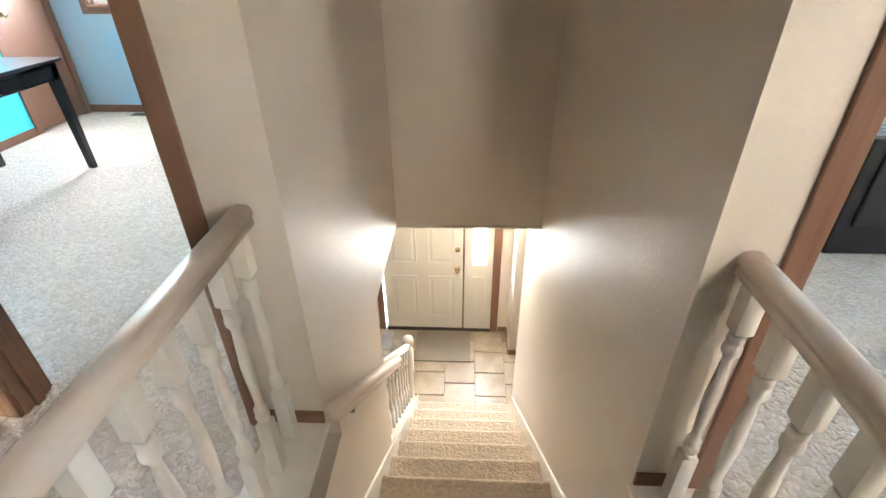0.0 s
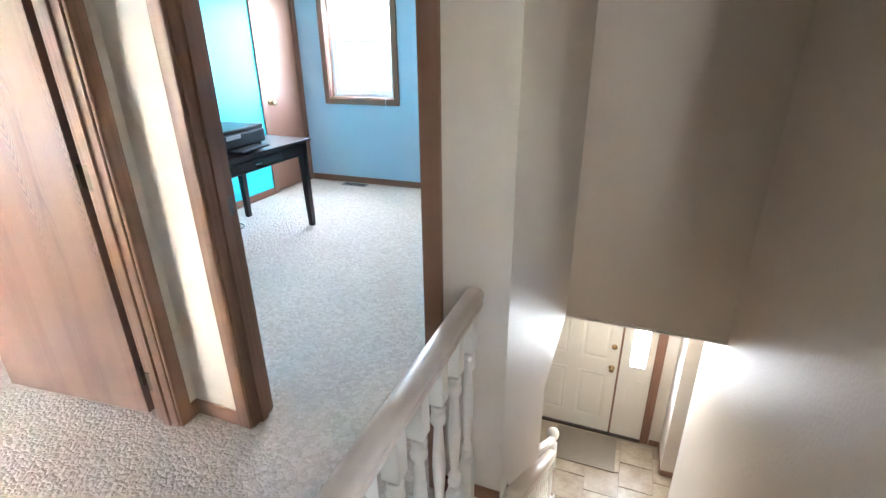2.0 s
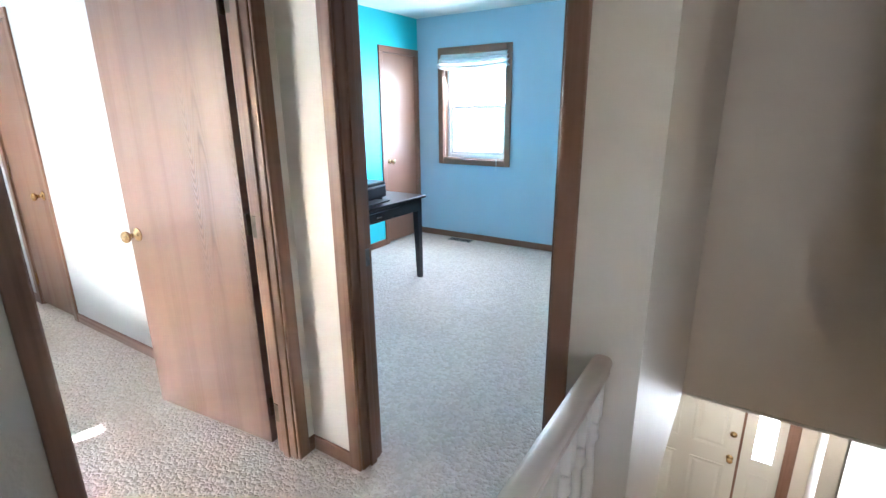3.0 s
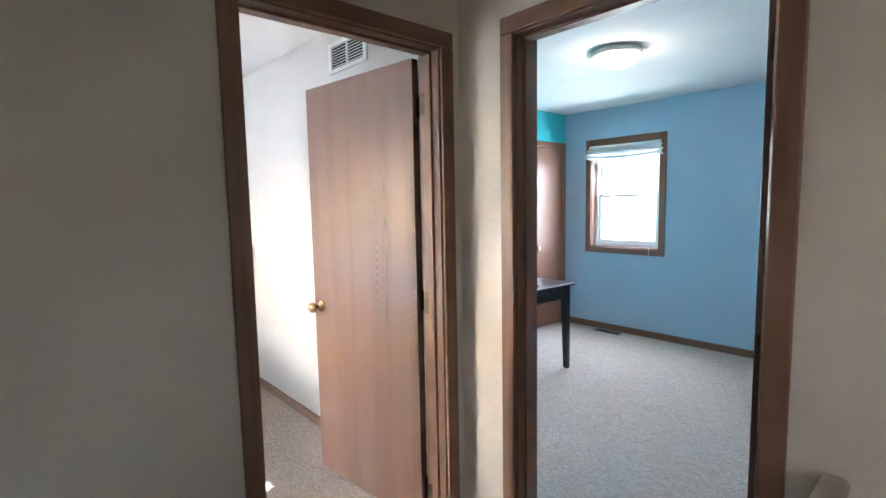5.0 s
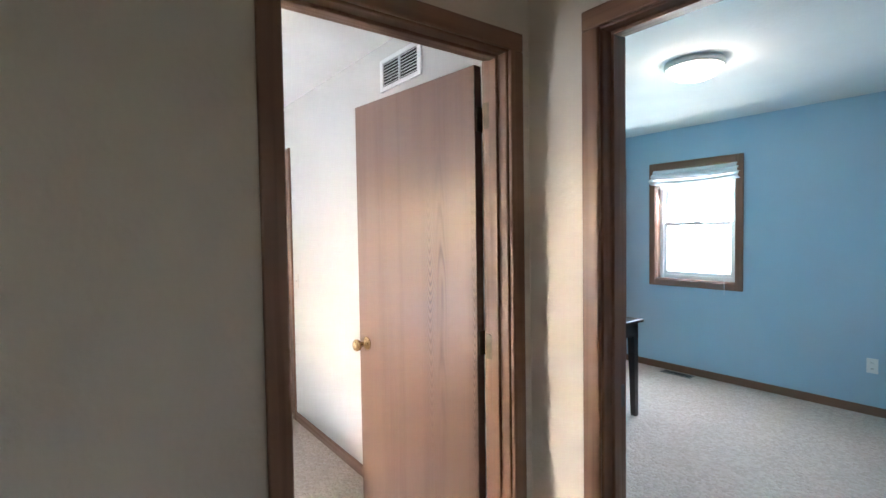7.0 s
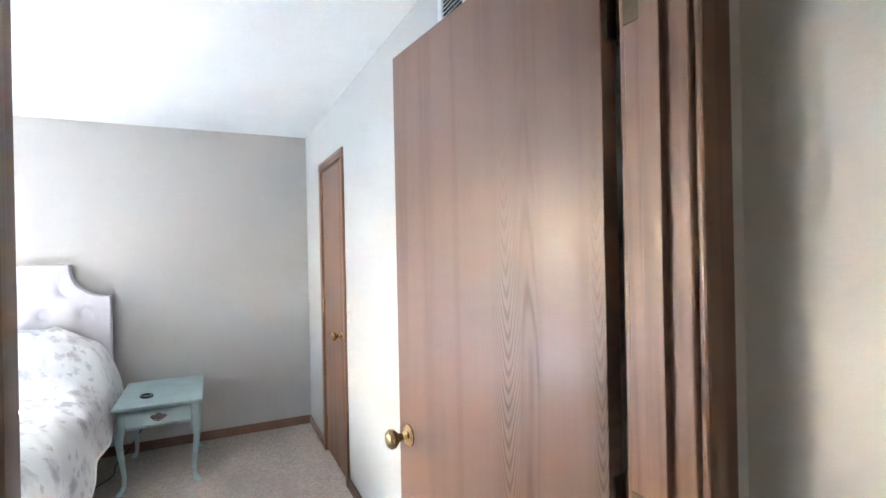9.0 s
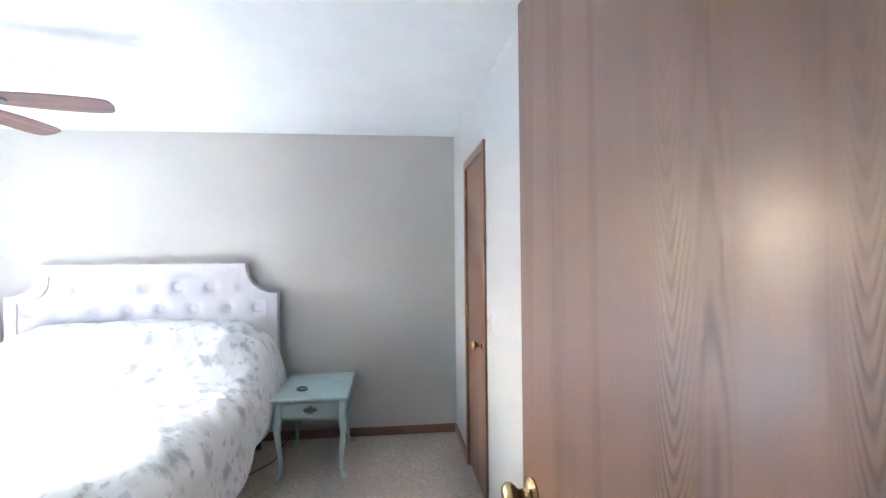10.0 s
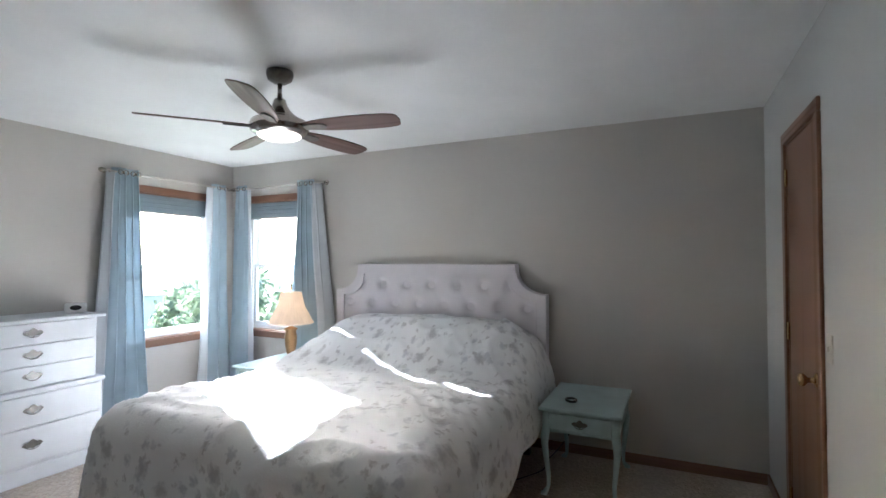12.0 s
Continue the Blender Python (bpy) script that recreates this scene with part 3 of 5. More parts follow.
# Openings made up for the landing fill lamps.
wall("wall_landing_south", (-1.2, -1.15, 0), (2.9, -1.03, CEIL), [(-0.65, -0.11, 1.30, 1.84), (1.67, 2.21, 1.18, 1.72)], {"": M_HALL}, "beige drywall behind the landing with two made-up window openings")
wall("wall_corridor_east", (-1.2, -3.6, 0), (-1.08, -1.15, CEIL), [], {"": M_HALL}, "plain beige drywall of the corridor behind the landing")
wall("wall_corridor_west", (XMI, -3.6, 0), (XM, YS - 0.18, CEIL), [], {"": M_HALL}, "plain beige drywall of the corridor behind the landing")
wall("wall_corridor_south", (XMI, -3.72, 0), (-1.08, -3.6, CEIL), [], {"": M_HALL}, "plain beige drywall at the corridor end")
# Unseen wall added outdoors to keep direct sun off the landing windows.
wall("wall_sun_block", (-5.2, -6.2, LOW), (1.6, -6.0, 4.4), [], {"": M_GREY}, "plain wall added out of view to block the sun")
wall("wall_landing_east", (2.9, -1.15, 0), (3.02, YR + T, CEIL), [], {"": M_HALL}, "plain beige drywall closing the landing")
wall("wall_east_room_north", (XSR + T, 4.9, 0), (3.02, 5.02, CEIL), [], {"": M_HALL}, "plain drywall of the east bedroom")
wall("wall_east_room_east", (2.9, YR + T, 0), (3.02, 4.9, CEIL), [(2.4, 3.6, 0.8, 2.0)], {"": M_HALL}, "plain drywall of the east bedroom with a window opening")
wall("wall_east_room_west", (XSR + 0.001, YSOF + T, 0), (XSR + T, 5.02, CEIL), [], {"": M_HALL}, "plain drywall of the east bedroom")
plank("header_edge_trim", (XSL, YSOF - 0.006, ZSOF - 0.02), (XSR, YSOF + T, ZSOF), M_WHITE, "white painted bottom edge of the stair header", bevel=0.003)


def slab(name, boxes, mat, label, category):
    bm = bmesh.new()
    for lo, hi in boxes:
        solid(lo, hi, 0, bm=bm)
    return tagged(link_mesh(name, bm, mat), label, category, kind="structure")


FL = -0.20
slab("floor", [((XW - 0.1, YS - 0.1, FL), (XM - 0.1, YBN + 0.1, 0)), ((XM - 0.1, -1.15, FL), (XSL - 0.115, YBN + 0.1, 0)), ((XSL - 0.115, -1.151, FL), (XSR + 0.115, YTOP - 0.03, 0)),
               ((XSR + 0.115, -1.15, FL), (3.0, 5.0, 0)), ((XM - 0.1, -3.7, FL), (-1.09, -1.15, 0)), ((XSL - 0.115, YSOF + 0.006, FL + 0.001), (XSR + 0.115, YBN + 0.1, -0.002))],
     M_CARPET, "beige speckled cut-pile carpet, trodden in places", "carpet")
slab("ceiling", [((XW - 0.2, YS - 0.2, CEIL), (3.1, YBN + 0.2, CEIL + 0.12)), ((XM - 0.115, -3.72, CEIL), (-1.08, YS - 0.2, CEIL + 0.12))], M_CEIL, "white textured drywall ceiling", "ceiling")

# ---------------- structure: lower storey ----------------
wall("wall_foyer_front", (-4.6, YF, LOW), (1.2, YF + 0.16, ZSOF), [(-2.51, -1.22, LOW - 1, LOW + 2.06)], {"": M_HALL}, "beige drywall round the front door")
wall("wall_foyer_corner", (-1.02, 4.90, LOW), (-0.90, YF, ZSOF), [], {"": M_HALL}, "short return of beige drywall by the front door")
wall("wall_foyer_west", (-4.72, 0.8, LOW), (-4.6, YF + 0.16, ZSOF), [], {"": M_HALL}, "plain beige drywall closing the lower hall")
wall("wall_foyer_south", (-4.6, 0.8, LOW), (XSL - T, 0.92, ZSOF), [], {"": M_HALL}, "plain beige drywall closing the lower hall")
wall("wall_understair", (XSL, 0.80, LOW), (1.2, 0.85, ZSOF), [], {"": M_HALL}, "plain drywall under the landing")
wall("wall_lower_east", (1.2, 0.8, LOW), (1.32, YF + 0.16, ZSOF), [], {"": M_HALL}, "plain drywall closing the lower room")
slab("subfloor_lower", [((-4.7, 0.8, LOW - 0.15), (1.3, YF + 0.2, LOW - 0.012))], M_GROUT, "grey-brown tile grout bed", "floor")
slab("ceiling_lower", [((-4.7, 0.9, ZSOF - 0.018), (XBE, YF + 0.1, ZSOF - 0.002)), ((XSR + T, 0.9, ZSOF - 0.018), (1.3, YF + 0.1, ZSOF - 0.002)),
                       ((XBE + 0.001, YSOF + T + 0.001, ZSOF - 0.018), (XSR + T - 0.001, YF + 0.1, ZSOF - 0.002))], M_CEIL, "white drywall ceiling of the lower hall", "ceiling")


def door_frame(name, axis, a0, a1, face_lo, face_hi, top, label, sides=(0, 1)):
    """Oak jambs, stops and casings round an opening from a0 to a1 in a wall between face_lo and face_hi."""
    e = thing(name, (0, 0, 0), label, "door frame", kind="structure")

    def put(nm, a, b, c, d, z0, z1, vertical=True, bevel=0.004):
        lo = (a, c, z0) if axis == "x" else (c, a, z0)
        hi = (b, d, z1) if axis == "x" else (d, b, z1)
        part(nm, solid(lo, hi, bevel), M_TRIM if vertical else (M_TRIMX if axis == "x" else M_TRIMY), e)
    j = 0.02
    put("jamb", a0 - j, a0, face_lo, face_hi, 0.0, top)
    put("jamb", a1, a1 + j, face_lo, face_hi, 0.0, top)
    put("head_jamb", a0 - j, a1 + j, face_lo, face_hi, top, top + j, False)
    mid = (face_lo + face_hi) / 2
    put("door_stop", a0, a0 + 0.011, mid - 0.018, mid + 0.018, 0.0, top - 0.011, True, 0.002)
    put("door_stop", a1 - 0.011, a1, mid - 0.018, mid + 0.018, 0.0, top - 0.011, True, 0.002)
    put("door_stop", a0, a1, mid - 0.018, mid + 0.018, top - 0.011, top, False, 0.002)
    w = 0.066
    for s in sides:
        f, d = ((face_lo, -1), (face_hi, 1))[s]
        c, dd = sorted((f, f + d * 0.015))
        put("casing", a0 - w, a0 - 0.006, c, dd, 0.0, top + 0.006, True, 0.005)
        put("casing", a1 + 0.006, a1 + w, c, dd, 0.0, top + 0.006, True, 0.005)
        put("casing", a0 - w, a1 + w, c, dd, top + 0.006, top + w, False, 0.005)
    return e


bf = door_frame("door_1", "y", 0.927, 1.668, XMI, XM, 2.045, "dark oak door frame of the bedroom doorway")
for z in (0.205, 1.045, 1.855):
    part("hinge_plate", solid((XMI + 0.002, 1.6655, z - 0.044), (XMI + 0.034, 1.6685, z + 0.044), 0.0005), M_HINGE, bf, "tarnished brass hinge plate let into the jamb")
door_frame("door_2", "x", -3.035, -2.256, YB, YBI, 2.045, "dark oak door frame of the blue room doorway")
door_frame("door_3", "x", -0.832, -0.02, YR, YR + T, 2.045, "oak door frame of the east bedroom")
door_frame("door_4", "x", -6.485, -5.905, YN, YN + T, 2.045, "oak door frame of the bedroom closet", (0,))
door_frame("door_5", "y", 4.685, 5.245, XBW - T, XBW, 2.045, "oak door frame of the blue room closet", (1,))


def baseboard(axis, a, b, face, side, z=0.0, mat=None, h=0.07):
    lo, hi = sorted((face, face + side * 0.012))
    m = mat or (M_TRIMX if axis == "x" else M_TRIMY)
    p, q = ((a, lo, z), (b, hi, z + h)) if axis == "x" else ((lo, a, z), (hi, b, z + h))
    plank("baseboard", p, q, m, "narrow oak baseboard along the wall", "baseboard", 0.003)


baseboard("y", -1.03, 0.861, XM, 1)
baseboard("y", 1.734, YB, XM, 1)
baseboard("x", XM + 0.012, -3.101, YB, -1)
baseboard("x", -2.190, XSL, YB, -1)
baseboard("x", XSR, -0.898, YR, -1)
baseboard("x", -1.2, 2.9, -1.03, 1)
baseboard("y", YS, YN - 0.012, XW, 1)
baseboard("x", XW, -6.551, YN, -1)
baseboard("x", -5.839, XMI, YN, -1)
baseboard("x", XW, XMI, YS, 1)
baseboard("y", YS, 0.861, XMI, -1)
baseboard("x", XBW, XBE, YBN, -1)
baseboard("y", YN + T, 4.619, XBW, 1)
baseboard("y", YBI, YBN, XBE, -1)
baseboard("x", XSR + T, 2.9, 4.9, -1)
baseboard("y", 4.90, YF - 0.02, -1.02, -1, LOW, M_TRIMY)
baseboard("x", -1.02, -0.90, 4.90, -1, LOW, M_TRIMX)
baseboard("x", -4.6, -2.58, YF, -1, LOW, M_TRIMX)
baseboard("x", -1.13, -1.02, YF, -1, LOW, M_TRIMX)

# ---------------- stairs ----------------
stairs = thing("staircase", (0, 0, 0), "straight flight of steps covered in tan carpet", "stairs", kind="structure")
for k in range(STEPS - 1):
    y0 = YTOP + k * RUN
    zt = -(k + 1) * RISE
    nose_pts = [(y0 + RUN - 0.028 + 0.028 * math.cos(math.radians(q)), zt - 0.026 + 0.028 * math.sin(math.radians(q))) for q in (-90, -50, -15, 15, 40, 65, 90)]
    pts = [(y0 - 0.045, zt - 0.25), (y0 + RUN - 0.045, zt - 0.25), (y0 + RUN - 0.042, zt - 0.060)] + nose_pts + [(y0 + RUN - 0.08, zt - 0.003), (y0 - 0.045, zt - 0.006)]
    part("step", prism(pts, "x", XSL + 0.018, XSR - 0.018), M_STAIRCARPET, stairs)
part("top_nosing", prism([(YTOP - 0.03, -0.21), (YTOP - 0.022, -0.03), (YTOP - 0.006, -0.026), (YTOP, -0.014), (YTOP - 0.004, -0.002), (YTOP - 0.016, 0.0), (YTOP - 0.03, 0.0)], "x", XSL, XSR), M_CARPET, stairs)
for nm, x0 in (("skirt_board", XSR - 0.016), ("skirt_board", XSL + 0.002)):
    sl = RISE / RUN
    a, b = YTOP - 0.02, YTOP + (STEPS - 1) * RUN + 0.04
    za, zb = 0.055, -(b - YTOP) * sl + 0.075
    part(nm, prism([(a, za), (b, zb), (b, LOW), (b - 0.10, LOW), (a, -0.32)], "x", x0, x0 + 0.014, 0.002), M_WHITE, stairs, "cream painted skirt board")

cap = thing("stairwell_cap", (0, 0, 0), "white painted ledge under the stairwell balusters", "trim", kind="structure")
part("ledge", solid((XSL - 0.185, YTOP - 0.16, 0.0), (XSL + 0.012, YB, 0.022), 0.004), M_WHITE, cap)
part("ledge", solid((XSR - 0.012, YTOP - 0.16, 0.0), (XSR + 0.180, YR, 0.022), 0.004), M_WHITE, cap)

BAL = [(0.0155, 0.200), (0.0165, 0.206), (0.0185, 0.212), (0.0185, 0.222), (0.0145, 0.228), (0.0145, 0.232), (0.0175, 0.238), (0.0175, 0.248), (0.012, 0.258), (0.0105, 0.275),
       (0.0125, 0.32), (0.0155, 0.38), (0.0165, 0.42), (0.0140, 0.48), (0.0115, 0.53), (0.0105, 0.555), (0.0125, 0.563), (0.0185, 0.575), (0.0195, 0.588), (0.0165, 0.602), (0.0135, 0.607), (0.0175, 0.612), (0.0175, 0.622), (0.015, 0.630)]
BAL = [(r, 0.244 + (z - 0.200) * 1.014) for r, z in BAL]


def baluster(parent, x, y, z0, mesh):
    ob = new("baluster", mesh)
    ob.parent = parent
    ob.location = (x, y, z0)
    return ob


def baluster_mesh(height, scale=1.0):
    s = height / 0.82
    bm = bmesh.new()
    h = 0.0185 * scale
    for z0, z1, c0, c1 in ((0.0, 0.244 * s, False, True), (0.68 * s, 0.82 * s, True, False)):
        zz = [z0] + ([z0 + 0.014] if c0 else []) + ([z1 - 0.014] if c1 else []) + [z1]
        rr = [(0.55 if c0 else 1.0)] + ([1.0] if c0 else []) + ([1.0] if c1 else []) + [(0.55 if c1 else 1.0)]
        rings = [[bm.verts.new((sx * h * r, sy * h * r, z)) for sx, sy in ((-1, -1), (1, -1), (1, 1), (-1, 1))] for z, r in zip(zz, rr)]
        for a, b in zip(rings, rings[1:]):
            for k in range(4):
                bm.faces.new((a[k], a[(k + 1) % 4], b[(k + 1) % 4], b[k]))
        bm.faces.new(list(reversed(rings[0])))
        bm.faces.new(rings[-1])
    lathe([(r * scale, z * s) for r, z in BAL], 14, bm)
    for f in bm.faces:
        f.smooth = len(f.verts) == 4 and f.calc_area() < 0.0006
    me = bpy.data.meshes.new("baluster")
    bm.to_mesh(me)
    bm.free()
    me.materials.append(M_WHITE)
    return me


RAILTOP = 0.82
RPROF = [(-0.030, 0.0), (0.030, 0.0), (0.030, 0.018), (0.026, 0.022), (0.026, 0.026), (0.034, 0.032), (0.035, 0.045), (0.028, 0.058), (0.012, 0.064), (-0.012, 0.064), (-0.028, 0.058), (-0.035, 0.045), (-0.034, 0.032), (-0.026, 0.026), (-0.026, 0.022), (-0.030, 0.018)]
RPROF = [(x * 0.78, z * 0.86) for x, z in RPROF]
BMESH = baluster_mesh(RAILTOP - 0.055 - 0.022, 1.08)


def railing(x, y_end, label, first, pitch):
    e = thing("stair_railing", (x, y_end, 0.022), label, "railing", "railings of the stairwell")
    part("handrail", prism([(px, pz + RAILTOP - 0.055 - 0.022) for px, pz in RPROF], "y", YTOP - 0.14 - y_end, -0.001), M_RAIL, e, "smooth cream painted handrail", True)
    y = y_end - first
    while y > YTOP - 0.06:
        baluster(e, 0, y - y_end, 0, BMESH)
        y -= pitch
    newel = lathe([(0.042, 0.0), (0.042, 0.30), (0.03, 0.32), (0.04, 0.36), (0.03, 0.42), (0.034, 0.6), (0.026, 0.68), (0.042, 0.72), (0.042, 0.88), (0.02, 0.9), (0.036, 0.93), (0.03, 0.97), (0.005, 0.985)], 16, None, (0, YTOP - 0.12 - y_end, 0))
    part("newel_post", newel, M_WHITE, e, "", True)
    return e


railing(XSL - 0.100, YB, "white turned balusters under a cream handrail beside the stairwell", 0.055, 0.118)
railing(XSR + 0.088, YR, "white turned balusters under a cream handrail beside the stairwell", 0.050, 0.118)

# wall handrail down the flight
hr = thing("wall_handrail", (XSL + 0.06, 1.68, 0.14), "sloping cream painted handrail fixed to the stair wall", "handrail")
hl = 1.42
tilt = Matrix.Rotation(-math.atan2(RISE, RUN), 3, 'X')
bm = prism(RPROF, "y", 0, hl)
bmesh.ops.rotate(bm, verts=bm.verts, matrix=tilt)
part("rail", bm, M_RAIL, hr, "", True)
for s in (0.25, 1.35):
    c = tilt @ Vector((0, s, 0.0))
    part("bracket", solid((-0.06, c.y - 0.012, c.z - 0.03), (0.01, c.y + 0.012, c.z + 0.004), 0.004), M_NICKEL, hr)

# lower open railing
SL = RISE / RUN
lr = thing("lower_stair_railing", (XSL - 0.05, 2.70, 0), "white spindle railing with a ball-topped newel at the stair foot", "railing", "railings of the stairwell")


def nose(y):
    return -(y - YTOP) * SL


y0, y1 = 2.70, 3.90
part("stringer", prism([(0, nose(y0) + 0.05), (y1 - y0 + 0.1, nose(y1 + 0.1) + 0.05), (y1 - y0 + 0.1, LOW), (0, LOW)], "x", -0.05, 0.045), M_WHITE, lr)
bm = prism([(px * 0.9, pz * 0.9) for px, pz in RPROF], "y", 0, (y1 - y0) / math.cos(math.atan(SL)))
bmesh.ops.rotate(bm, verts=bm.verts, matrix=tilt)
bmesh.ops.translate(bm, verts=bm.verts, vec=(0, 0, nose(y0) + 0.70))
part("handrail", bm, M_WHITE, lr, "", True)
SHORT = baluster_mesh(0.66, 0.8)
for k in range(9):
    yy = 2.78 + k * 0.125
    ob = new("baluster", SHORT)
    ob.parent = lr
    ob.location = (0, yy - 2.70, nose(yy) + 0.045)
part("newel_post", lathe([(0.045, LOW), (0.045, LOW + 0.28), (0.03, LOW + 0.31), (0.036, LOW + 0.45), (0.03, LOW + 0.62), (0.045, LOW + 0.66), (0.045, LOW + 0.93), (0.022, LOW + 0.955), (0.022, LOW + 0.975), (0.044, LOW + 1.0), (0.052, LOW + 1.035), (0.044, LOW + 1.07), (0.02, LOW + 1.09), (0.002, LOW + 1.095)], 18, None, (0, 1.27, 0)), M_WHITE, lr, "ball-topped newel post", True)

# ---------------- front door ----------------
fd = thing("front_door", (-2.485, YF + 0.02, LOW), "cream six-panel front door with brass knob and deadbolt", "door")
part("door_leaf", solid((0.0, 0.0, 0.015), (0.918, 0.045, 2.03), 0.003), M_DOORW, fd)
for cx in (0.245, 0.672):
    for z0, z1 in ((0.20, 0.80), (0.98, 1.55), (1.66, 1.90)):
        w2 = 0.15
        b = bmesh.new()
        outer = [(cx - w2, z0), (cx + w2, z0), (cx + w2, z1), (cx - w2, z1)]
        inn = [(cx - w2 + 0.03, z0 + 0.03), (cx + w2 - 0.03, z0 + 0.03), (cx + w2 - 0.03, z1 - 0.03), (cx - w2 + 0.03, z1 - 0.03)]
        flat = [(cx - w2 + 0.055, z0 + 0.055), (cx + w2 - 0.055, z0 + 0.055), (cx + w2 - 0.055, z1 - 0.055), (cx - w2 + 0.055, z1 - 0.055)]
        rings = [[b.verts.new((px, d, pz)) for px, pz in o] for o, d in ((outer, 0.0), (outer, -0.010), (inn, -0.004), (flat, -0.009))]
        for p, q in zip(rings, rings[1:]):
            for k in range(4):
                b.faces.new((p[k], p[(k + 1) % 4], q[(k + 1) % 4], q[k]))
        b.faces.new(rings[-1])
        bmesh.ops.recalc_face_normals(b, faces=b.faces)
        part("raised_panel", b, M_DOORW, fd)
ROTK = Matrix.Rotation(radians(90), 3, 'X')
KNOB = [(0.032, 0.0), (0.032, 0.006), (0.022, 0.012), (0.012, 0.016), (0.011, 0.034), (0.018, 0.040), (0.027, 0.050), (0.028, 0.060), (0.022, 0.068), (0.008, 0.071)]
part("knob", lathe(KNOB, 18, None, (0.86, 0.0, 0.90), ROTK), M_BRASS, fd, "brass knob", True)
part("deadbolt", lathe([(0.030, 0.0), (0.030, 0.012), (0.024, 0.016), (0.006, 0.017), (0.006, 0.03)], 18, None, (0.86, 0.0, 1.165), ROTK), M_BRASS, fd, "brass deadbolt", True)
slt = thing("sidelight", (-1.565, YF + 0.02, LOW), "cream panel beside the front door with a narrow glass pane", "window")
bm = bmesh.new()
for lo, hi in (((0.02, 0, 0.0), (0.115, 0.045, 2.03)), ((0.27, 0, 0.0), (0.345, 0.045, 2.03)), ((0.115, 0, 0.0), (0.27, 0.045, 0.96)), ((0.115, 0, 1.88), (0.27, 0.045, 2.03))):
    solid(lo, hi, 0.0, bm=bm)
part("panel_frame", bm, M_DOORW, slt)
part("astragal", solid((-0.001, 0.010, 0.0), (0.021, 0.05, 2.03)), M_TRIM, slt, "brown strip closing the joint")
part("raised_panel", solid((0.115, -0.008, 0.26), (0.272, 0.0, 0.80), 0.006), M_DOORW, slt)
g = part("glass_pane", solid((0.115, 0.018, 0.96), (0.27, 0.024, 1.88)), M_GLASS, slt)
g.visible_shadow = False
for z0, z1 in ((0.945, 0.965), (1.875, 1.895), (1.42, 1.428)):
    part("glazing_bead", solid((0.105, -0.006, z0), (0.28, 0.0, z1), 0.002), M_DOORW, slt)
for lo, hi in (((-2.578, YF - 0.015, LOW), (-2.508, YF, LOW + 2.11)), ((-1.225, YF - 0.015, LOW), (-1.135, YF, LOW + 2.11)), ((-2.508, YF - 0.015, LOW + 2.05), (-1.225, YF, LOW + 2.11))):
    plank("casing", lo, hi, M_TRIM, "oak casing round the front door", "trim")
plank("door_sill", (-2.49, YF - 0.01, LOW - 0.012), (-1.22, YF + 0.1, LOW + 0.014), M_DARKEDGE, "dark metal threshold under the front door", "sill")
mat_ob = thing("doormat", (-1.785, 5.00, LOW + 0.001), "plain taupe doormat lying before the front door", "doormat")
part("mat", solid((-0.325, -0.255, 0.0), (0.325, 0.245, 0.014), 0.005), M_MAT, mat_ob)
fl = thing("foyer_ceiling_light", (-1.30, 4.25, ZSOF - 0.018), "round glass flush light on the foyer ceiling", "ceiling light")
part("base", lathe([(0.10, 0.0), (0.10, -0.02), (0.085, -0.03), (0.02, -0.032)], 24), M_BRASS, fl, "", True)


